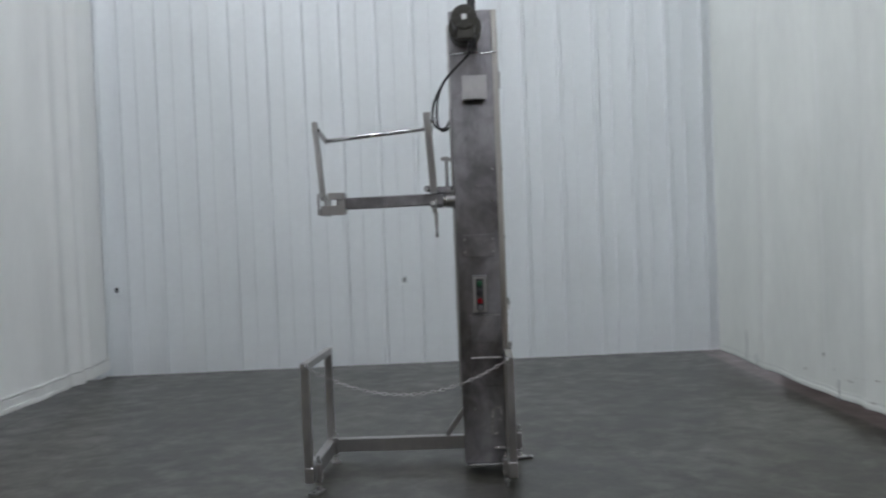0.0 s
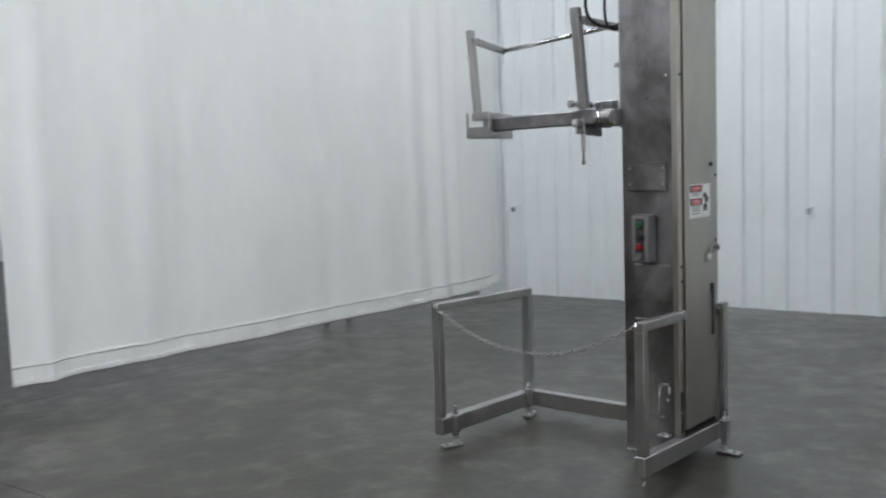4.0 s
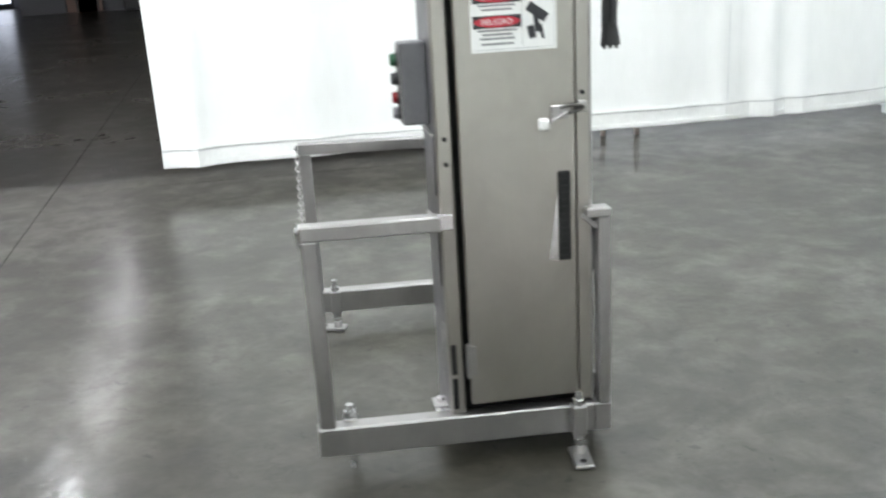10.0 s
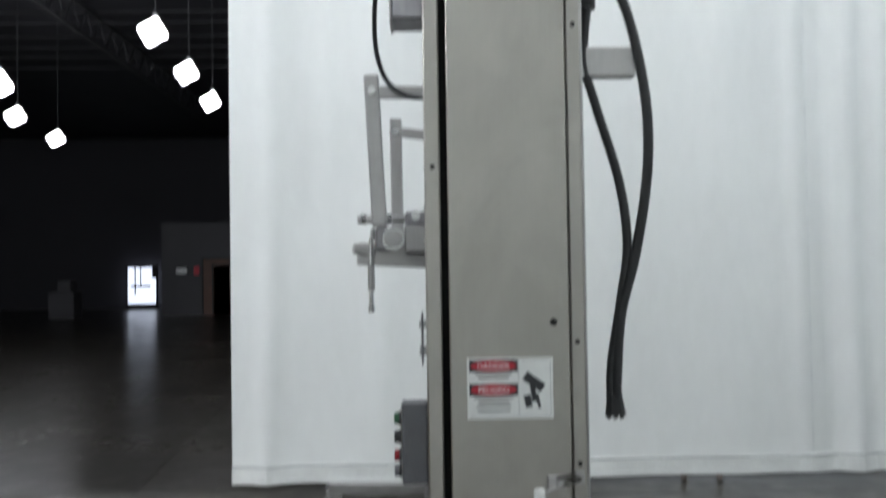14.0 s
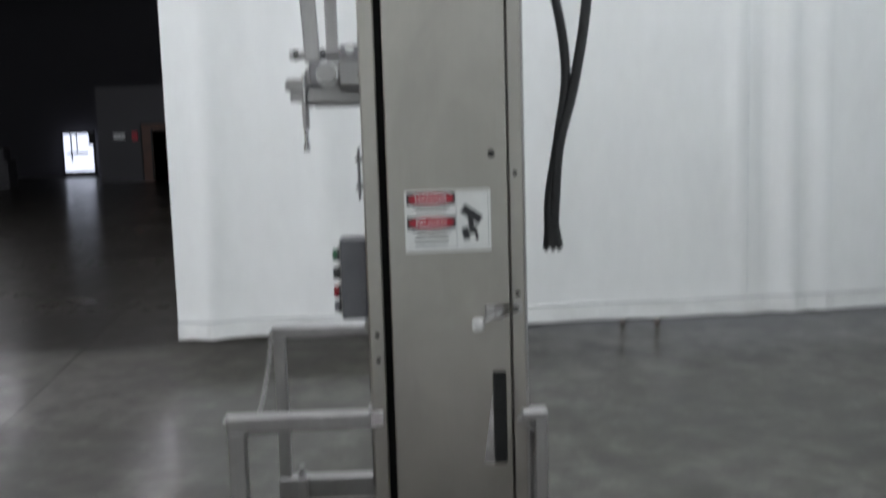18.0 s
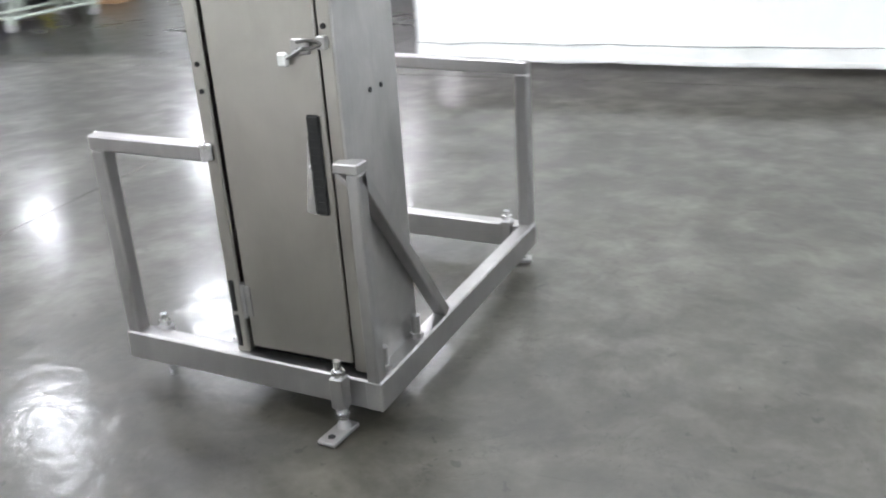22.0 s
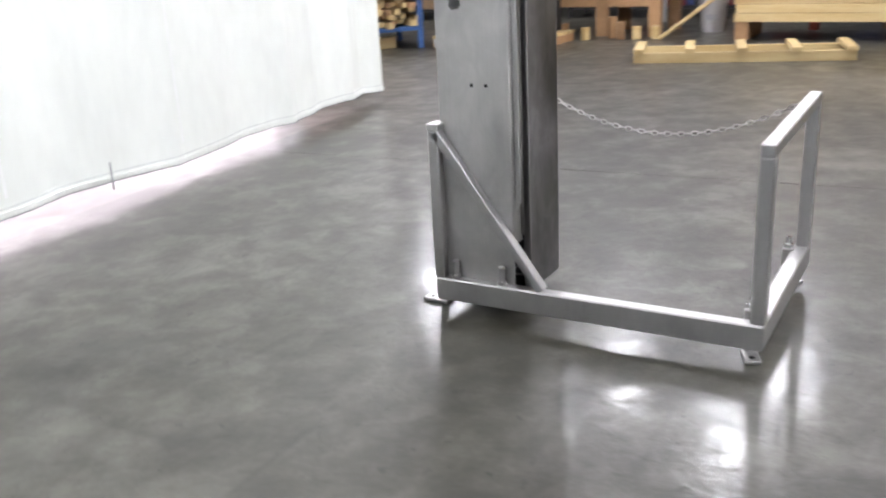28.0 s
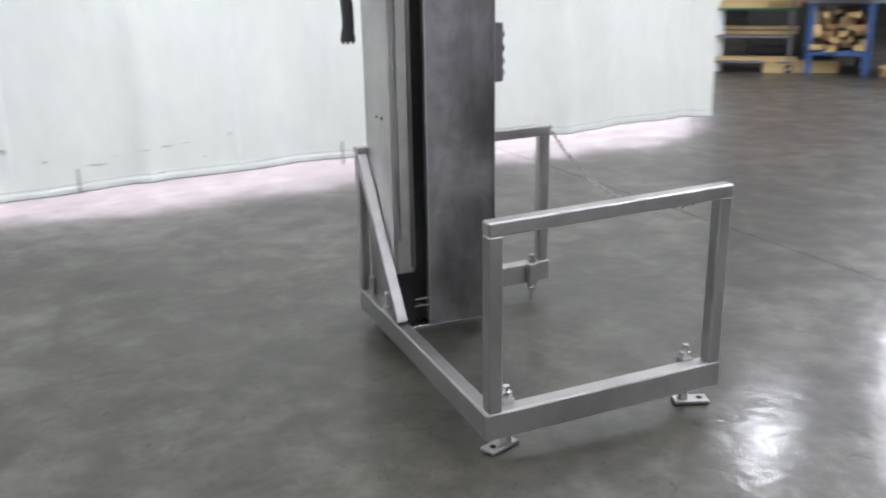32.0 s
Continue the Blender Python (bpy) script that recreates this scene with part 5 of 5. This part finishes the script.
# shelving with bins
def shelf(at, w, d, hs, uprights, name, label, rz=0, deck="bench_top"):
    s = thing(name, label, "shelving", at=at, rz=rz)
    for x in (0, w):
        for y in (0, d):
            part("post", box(x - 0.02, x + 0.02, y - 0.02, y + 0.02, 0, hs[-1] + 0.05), uprights, s)
    for h in hs:
        part("shelf", box(-0.02, w + 0.02, -0.02, d + 0.02, h - 0.03, h), deck, s)
    return s


shelf((-5.95, -7.9, 0), 1.35, 0.5, (0.12, 0.62, 1.12, 1.62), "plastic_grey", "storage_shelf", "grey steel shelf loaded with blue bins")
rng = random.Random(9)
for h, m, n in ((0.121, "yellow", 2), (0.621, "bin_blue", 4), (1.121, "bin_blue", 4), (0.121, "dark", 3), (1.621, "bucket", 2)):
    for k in range(n):
        x = -5.85 + (k + (0.5 if m == "dark" else 0)) * (1.2 / n) + rng.uniform(0, 0.04)
        bb = thing("storage_bin", {"bin_blue": "blue plastic storage bin on the shelf", "yellow": "yellow storage bin on the shelf", "dark": "dark crate on the shelf", "bucket": "white carton on the shelf"}[m], "bin", "bins on the shelf", at=(x, -7.86, h))
        hh = rng.uniform(0.16, 0.26)
        part("body", box(0, 0.26, 0.02 if m != "dark" else 0.1, 0.44, 0, hh, 0.012), m, bb)
        part("lip", box(-0.01, 0.27, 0.43, 0.455, hh - 0.04, hh + 0.005, 0.005), m, bb)
shelf((-1.9, -9.9, 0), 3.2, 0.6, (0.15, 0.8, 1.45, 2.1), "dark", "dark_shelf", "dark steel shelf crowded with stores", deck="dark")
shelf((1.5, -9.9, 0), 3.2, 0.6, (0.15, 0.8, 1.45, 2.1), "dark", "dark_shelf", "dark steel shelf crowded with stores", deck="dark")
shelf((-4.6, -9.2, 0), 1.6, 0.6, (0.15, 0.7, 1.25, 1.8), "dark", "dark_shelf", "dark steel shelf crowded with stores", deck="dark")
shelf((5.0, -9.6, 0), 2.6, 0.6, (0.15, 0.8, 1.45, 2.1), "dark", "dark_shelf", "dark steel shelf crowded with stores", deck="dark")
for x0, x1, y, hs in ((-1.85, 1.2, -9.85, (0.151, 0.801, 1.451)), (1.55, 4.6, -9.85, (0.151, 0.801, 1.451)), (-4.55, -3.1, -9.15, (0.151, 0.701, 1.251)), (5.05, 7.5, -9.55, (0.151, 0.801, 1.451))):
    for h in hs:
        x = x0
        while x < x1 - 0.5:
            w = rng.uniform(0.2, 0.5)
            m = rng.choice(("dark", "dark", "dark", "card", "maroon", "dark", "plastic_grey", "navy", "brown_door"))
            hh = rng.uniform(0.15, 0.45)
            c = thing("store_box", {"card": "brown cardboard carton on the dark shelf", "maroon": "dark red tool case on the dark shelf", "navy": "navy blue crate on the dark shelf"}.get(m, "dark case on the dark shelf"), "box", "cases on the dark shelves", at=(x, y, h))
            part("body", box(0, w, 0.05, 0.5, 0, hh, 0.01), m, c)
            part("lid", box(-0.008, w + 0.008, 0.045, 0.508, hh - 0.05, hh + 0.004, 0.004), m, c)
            x += w + rng.uniform(0.02, 0.2)



def stores(x0, x1, y, z, count, seed, where):
    """Small odds and ends standing on a shelf or bench: cans, cartons, bottles, spools and lengths of pipe."""
    r = random.Random(seed)
    for k in range(count):
        at = (x0 + (x1 - x0) * (k + r.uniform(0.1, 0.9)) / count, y + r.uniform(0.0, 0.22), z + 0.001)
        kind = r.choice(("can", "carton", "carton", "bottle", "spool", "pipe", "tool_case"))
        if kind == "can":
            m = r.choice(("chrome", "maroon", "bucket", "navy"))
            o = thing("can", "small metal can " + where, "can", "odds and ends", at=at)
            h = r.uniform(0.09, 0.2)
            part("body", rod((0, 0, 0), (0, 0, h), 0.045, 14), m, o)
            part("lid", rod((0, 0, h), (0, 0, h + 0.008), 0.048, 14), "chrome", o)
        elif kind == "carton":
            o = thing("carton", "small worn carton " + where, "carton", "odds and ends", at=at, rz=r.uniform(-25, 25))
            w, h = r.uniform(0.08, 0.2), r.uniform(0.06, 0.17)
            part("body", box(-w / 2, w / 2, -0.06, 0.06, 0, h, 0.004), r.choice(("card", "bucket", "pine_old", "dark")), o)
            part("flap", bar((-w / 2, 0.06, h + 0.003), (w / 2, 0.075, h + 0.02), 0.05, 0.003), "card", o)
        elif kind == "bottle":
            o = thing("bottle", "plastic bottle " + where, "bottle", "odds and ends", at=at)
            part("body", rod((0, 0, 0), (0, 0, 0.17), 0.036, 14, bev=0.008), r.choice(("bucket", "maroon", "yellow")), o)
            part("neck", rod((0, 0, 0.17), (0, 0, 0.23), 0.03, 12, r2=0.012), "dark", o)
        elif kind == "spool":
            o = thing("wire_spool", "spool of wire " + where, "spool", "odds and ends", at=at, rz=r.uniform(0, 90))
            part("winding", rod((-0.04, 0, 0.075), (0.04, 0, 0.075), 0.055, 16), r.choice(("maroon", "chrome", "card")), o)
            for x in (-0.05, 0.04):
                part("flange", rod((x, 0, 0.075), (x + 0.01, 0, 0.075), 0.074, 16), "dark", o)
        elif kind == "pipe":
            o = thing("pipe_length", "loose length of pipe " + where, "pipe", "odds and ends", at=at, rz=r.uniform(-20, 20))
            part("tube", rod((-0.22, 0, 0.02), (0.22, 0, 0.02), 0.019, 10), r.choice(("chrome", "dark_metal", "pine")), o)
            part("cap", rod((0.22, 0, 0.02), (0.235, 0, 0.02), 0.021, 10), "dark", o)
        else:
            o = thing("tool_case", "dark tool case with a handle " + where, "case", "odds and ends", at=at, rz=r.uniform(-12, 12))
            part("body", box(-0.14, 0.14, -0.07, 0.07, 0, 0.15, 0.012), r.choice(("machine_black", "maroon", "navy")), o)
            part("handle", sweep([(-0.05, 0, 0.148), (-0.04, 0, 0.175), (0.04, 0, 0.175), (0.05, 0, 0.148)], 0.008, 6, 4), "dark", o)


M["machine_black"] = mat("machine_black", (0.012, 0.012, 0.014), 0.5, 0.1, 0.3, 8)
tb2 = thing("tool_bench", "dark steel bench crowded with tools", "workbench", at=(-5.2, -8.75, 0))
part("top", box(0, 2.1, -0.35, 0.35, 0.78, 0.82, 0.004), "dark", tb2)
part("lower_shelf", box(0.03, 2.07, -0.32, 0.32, 0.24, 0.27, 0.004), "dark", tb2)
for x in (0.02, 2.03):
    for y in (-0.33, 0.28):
        part("leg", box(x, x + 0.05, y, y + 0.05, 0, 0.779), "dark", tb2)
stores(-5.15, -3.15, -8.62, 0.82, 11, 31, "on the dark bench")
stores(-5.15, -3.15, -8.6, 0.27, 8, 32, "on the bench's lower shelf")
for y, x0, x1, hs in ((-9.45, -1.85, 1.2, (0.15, 0.8, 1.45)), (-9.45, 1.55, 4.6, (0.15, 0.8, 1.45)), (-8.75, -4.55, -3.1, (1.25,)), (-9.15, 5.05, 7.5, (0.8, 1.45))):
    for k, h in enumerate(hs):
        stores(x0, x1, y, h, 5, int(100 * h) + int(x0 * 7) + k, "on the dark shelf")
stores(2.75, 4.9, -7.45, 0.82, 8, 41, "on the wooden workbench")
stores(-1.3, 1.6, -7.5, 1.221, 6, 42, "on the rack's boards")
stores(3.65, 4.95, -6.6, 0.83, 6, 43, "on the machine's worktop")
big = thing("cardboard_box", "tall brown cardboard box behind the lumber", "box", at=(0.35, -8.3, 0))
part("body", box(-0.22, 0.22, -0.2, 0.2, 0, 1.05, 0.006), "card", big)
part("tape", box(-0.221, 0.221, -0.025, 0.025, 1.0505, 1.052), "pine_old", big)
cb = thing("cardboard_box", "brown cardboard box on the floor", "box", at=(-5.75, -6.35, 0), rz=8)
part("body", box(-0.2, 0.2, -0.16, 0.16, 0, 0.285, 0.004), "card", cb)
part("tape", box(-0.201, 0.201, -0.025, 0.025, 0.2855, 0.287), "pine_old", cb)
gc = thing("green_cart", "green welding cart with grey cylinders", "cart", at=(-6.75, -7.4, 0))
part("deck", box(-0.3, 0.3, -0.25, 0.25, 0.1, 0.3, 0.01), "green", gc)
part("cabinet", box(-0.25, 0.25, -0.2, 0.2, 0.55, 0.8, 0.02), "green", gc)
for x in (-0.25, 0.21):
    part("upright", box(x, x + 0.04, -0.2, -0.16, 0.3, 1.3), "teal", gc)
    part("wheel", rod((x, 0.25, 0.1), (x + 0.04, 0.25, 0.1), 0.1, 16), "dark", gc)
part("cylinder", rod((0, -0.33, 0.3), (0, -0.33, 1.5), 0.11, 18, bev=0.04), "bin_grey", gc)
pr = thing("stacked_boards", "loose pile of pine offcuts on the floor", "lumber", at=(-7.95, -6.75, 0), rz=25)
for k in range(14):
    part("board", bar((rng.uniform(-1.1, -0.5), rng.uniform(-0.5, 0.5), 0.03 + 0.041 * (k // 4)), (rng.uniform(0.5, 1.2), rng.uniform(-0.5, 0.5), 0.03 + 0.041 * (k // 4)), 0.09, 0.038), "pine", pr)

# workbench with timber shelves
wb = thing("workbench", "wooden workbench with a grey top and a lower shelf", "workbench", at=(2.75, -7.15, 0))
for x in (0, 0.62, 2.0):
    for y in (0, -0.75):
        part("leg", box(x, x + 0.14, y - 0.09, y, 0, 0.77, 0.004), "pine_old", wb)
part("top", box(-0.22, 2.3, -0.95, 0.06, 0.77, 0.82, 0.006), "bench_top", wb)
part("stretcher", box(0.14, 2.0, -0.06, -0.02, 0.33, 0.42, 0.003), "pine_old", wb)
part("lower_shelf", box(0, 2.14, -0.8, -0.09, 0.42, 0.44), "pine_old", wb)
for k in range(12):
    x = rng.uniform(2.95, 4.5)
    of = thing("offcut", "pine offcut lying on the bench shelf", "offcut", "offcuts on the bench", at=(x, -7.4 + rng.uniform(-0.12, 0.1), 0.441), rz=rng.uniform(-30, 30))
    part("block", box(-0.1, 0.12, -0.05, 0.05, 0, rng.uniform(0.04, 0.09), 0.003), "pine", of)
for k, (x, y) in enumerate(((2.95, -6.95), (3.12, -6.9), (3.25, -7.0), (3.5, -6.8), (3.72, -6.75), (3.95, -6.8), (2.75, -6.98), (4.15, -6.72))):
    of = thing("timber_block", "short upright timber block on the floor", "block", "blocks by the bench", at=(x, y, 0), rz=k * 23)
    part("block", box(-0.045, 0.045, -0.03, 0.03, 0, 0.14 + 0.05 * (k % 3), 0.004), "pine_old" if k % 3 else "pine", of)
for k, z in enumerate((0, 0.37)):
    bu = thing("bucket", "white plastic bucket in a stack of two", "bucket", "stacked buckets", at=(2.32, -7.75, z + 0.001 * k))
    part("pail", rod((0, 0, 0), (0, 0, 0.36), 0.13, 20, r2=0.155), "bucket", bu)
    part("rim", rod((0, 0, 0.31), (0, 0, 0.335), 0.165, 20), "bucket", bu)
    part("print", box(-0.08, 0.05, 0.139, 0.152, 0.14, 0.2), "ink_grey", bu)
sf = thing("scaffold_frame", "grey tubular scaffold frame", "scaffold")
for x in (2.1, 2.6, 3.2):
    part("tube", rod((x, -8.8, 0), (x, -8.8, 2.4), 0.022, 10), "bin_grey", sf)
for z in (0.7, 1.15, 1.9):
    part("rung", rod((2.0, -8.8, z), (3.4, -8.8, z), 0.018, 8), "bin_grey", sf)
part("cross_brace", rod((2.1, -8.8, 0.6), (2.6, -8.8, 1.9), 0.012, 8), "bin_grey", sf)
part("cross_brace", rod((3.2, -8.8, 0.6), (2.6, -8.8, 1.9), 0.012, 8), "bin_grey", sf)

# south-east corner: blue rack, cart and machine on a pallet
br = thing("blue_rack", "blue steel bench packed with timber stubs", "rack", at=(5.15, -5.95, 0), rz=48)
for x in (0, 0.55):
    for y in (0, -0.9):
        part("leg", box(x - 0.03, x + 0.03, y - 0.03, y + 0.03, 0, 0.72, 0.004), "rack_blue", br)
part("top", box(-0.5, 0.62, -0.98, 0.06, 0.72, 0.77, 0.004), "bench_top", br)
part("shelf", box(-0.02, 0.57, -0.92, 0.02, 0.2, 0.24), "rack_blue", br)
for r in range(6):
    for k in range(7):
        if r > 3 and rng.random() < 0.35:
            continue
        x, z = 0.045 + k * 0.078 + rng.uniform(-0.012, 0.012), 0.272 + r * 0.068 + rng.uniform(0, 0.008)
        w = rng.uniform(0.05, 0.075)
        part("timber_stub", bar((x, -0.8, z), (x + rng.uniform(-0.05, 0.05), rng.uniform(-0.16, 0.1), z + rng.uniform(-0.012, 0.02)), w, rng.uniform(0.04, 0.064), 0.003), "pine" if rng.random() < 0.75 else "pine_old", br)
for k in range(4):
    lb = thing("timber_length", "pine length lying on the rack top", "timber", "timber on the rack", at=(5.05, -5.75, 0.771 + 0.05 * (k // 2)), rz=40 + 4 * k)
    part("board", box(-0.1, 0.9, -0.12 - 0.1 * (k % 2), -0.03 - 0.1 * (k % 2), 0, 0.045), "pine_old" if k % 2 else "pine", lb)
bl = thing("timber_beam", "pine beam lying on the floor under the rack", "timber", at=(5.75, -5.5, 0), rz=60)
part("beam", box(-0.5, 0.25, -0.06, 0.06, 0, 0.13, 0.004), "pine", bl)
gt = thing("green_trolley", "green trolley loaded with pine boards", "trolley", at=(6.0, -5.15, 0), rz=50)
for z, m in ((0.1, "plastic_grey"), (0.36, "plastic_grey"), (0.64, "green")):
    part("deck", box(-0.45, 0.4, -0.45, 0.05, z, z + 0.022, 0.004), m, gt)
for x in (-0.43, 0.37):
    part("upright", rod((x, 0.03, 0.1), (x, 0.03, 0.75), 0.016, 8), "plastic_grey", gt)
    w = part("wheel", rod((x, 0.0, 0.045), (x, 0.05, 0.045), 0.044, 16), "dark", gt)
    part("hub", rod((x, 0.05, 0.045), (x, 0.056, 0.045), 0.02, 12), "bin_grey", w)
    part("upright", rod((x, -0.42, 0.0), (x, -0.42, 0.75), 0.016, 8), "plastic_grey", gt)
for k in range(7):
    z = (0.123, 0.383, 0.422, 0.663, 0.663, 0.702, 0.702)[k]
    tl = thing("trolley_board", "pine board on the green trolley", "timber", "boards on the trolley", at=(6.0, -5.15, z), rz=50 + rng.uniform(-3, 3))
    part("board", box(-0.5, 0.42, -0.1 - 0.12 * (k % 3), -0.01 - 0.12 * (k % 3), 0, 0.038), "pine", tl)
mc = thing("machine_cabinet", "black open-fronted machine cabinet standing on a pallet", "machine", at=(3.95, -6.0, 0), rz=178)
part("back", box(-1.05, 0.15, 0.7, 0.75, 0.12, 0.8), "machine_black", mc)
part("control_column", box(-1.05, -0.72, 0.05, 0.698, 0.121, 0.798, 0.01), "machine_black", mc)
part("side", box(0.11, 0.15, 0.05, 0.698, 0.121, 0.798, 0.006), "machine_black", mc)
part("header", box(-0.718, 0.108, 0.06, 0.698, 0.66, 0.797, 0.006), "machine_black", mc)
part("mid_shelf", box(-0.718, 0.108, 0.07, 0.698, 0.385, 0.43, 0.004), "machine_black", mc)
part("bay_floor", box(-0.718, 0.108, 0.07, 0.698, 0.121, 0.15, 0.004), "pine_old", mc)
part("panel", box(-0.95, -0.8, 0.035, 0.05, 0.44, 0.6, 0.004), "plastic_grey", mc)
gauge = part("panel", box(-0.98, -0.8, 0.035, 0.05, 0.19, 0.33, 0.004), "plastic_grey", mc)
for x in (-0.955, -0.885):
    part("mark", box(x, x + 0.05, 0.031, 0.035, 0.23, 0.28), "bin_grey", gauge)
for x in (-1.03, -0.74, 0.13):
    for z in (0.16, 0.4, 0.64, 0.77):
        part("bolt", rod((x, 0.05, z), (x, 0.042, z), 0.009, 6), "chrome", mc)
part("lamp_tube", rod((-0.02, 0.15, 0.151), (-0.02, 0.15, 0.3), 0.014, 8), "bucket", mc)
part("tag", box(-0.42, -0.2, 0.03, 0.05, 0.7, 0.8, 0.004), "lime", mc)
part("worktop", box(-1.2, 0.5, -0.02, 0.8, 0.8, 0.83, 0.004), "pine", mc)
for y in (0.0, 0.23, 0.46, 0.68):
    part("pallet_board", box(-1.1, 0.3, y, y + 0.13, 0.085, 0.119, 0.003), "pine", mc)
for x in (-1.09, -0.42, 0.22):
    part("pallet_runner", box(x, x + 0.07, 0.01, 0.8, 0.001, 0.0845), "pine_old", mc)
rs = thing("tool_cabinet", "dark tool cabinet with a red upper drawer behind the trolley", "cabinet", at=(6.9, -6.6, 0), rz=45)
part("body", box(-0.5, 0.5, -0.3, 0.3, 0.05, 1.3, 0.01), "dark", rs)
part("drawer", box(-0.46, 0.46, 0.3, 0.315, 0.15, 0.6, 0.004), "dark", rs)
part("drawer", box(-0.46, 0.46, 0.3, 0.315, 0.65, 1.2, 0.004), "rack_red", rs)
part("plinth", box(-0.48, 0.48, -0.28, 0.28, 0, 0.05), "dark", rs)


# trestle behind the west curtain: its legs show under the hem
trestle = thing("trestle", "dark wooden trestle standing behind the white curtain", "trestle", at=(-2.9, 2.1, 0), rz=-8)
M["old_timber"] = mat("old_timber", (0.42, 0.36, 0.33), 0.6, 0, 0.25, 12)
for y in (-0.1, 0.13):
    part("leg", bar((0, y, 0.002), (0, y, 0.75), 0.034, 0.034, 0.004), "old_timber", trestle)
part("top_beam", box(-0.05, 0.05, -0.3, 0.33, 0.751, 0.84, 0.005), "old_timber", trestle)

pw = thing("wall_panel", "pale grey partition panel standing beyond the green cart", "partition", at=(-8.72, -9.3, 0), rz=-8)
part("sheet", box(-0.42, 0.42, -0.04, 0.04, 0.05, 2.6, 0.006), "bin_grey", pw)
for x in (-0.4, 0.36):
    part("foot", box(x, x + 0.04, -0.2, 0.2, 0, 0.05, 0.004), "dark", pw)
wbx = thing("welder", "dark welding machine with a white front plate", "machine", at=(-7.55, -7.45, 0), rz=-25)
part("case", box(-0.3, 0.25, -0.3, 0.3, 0.08, 0.75, 0.02), "machine_black", wbx)
part("front_plate", box(-0.12, 0.14, 0.301, 0.312, 0.5, 0.7, 0.004), "bucket", wbx)
for x in (-0.25, 0.2):
    part("wheel", rod((x, 0.1, 0.08), (x + 0.04, 0.1, 0.08), 0.08, 14), "dark", wbx)
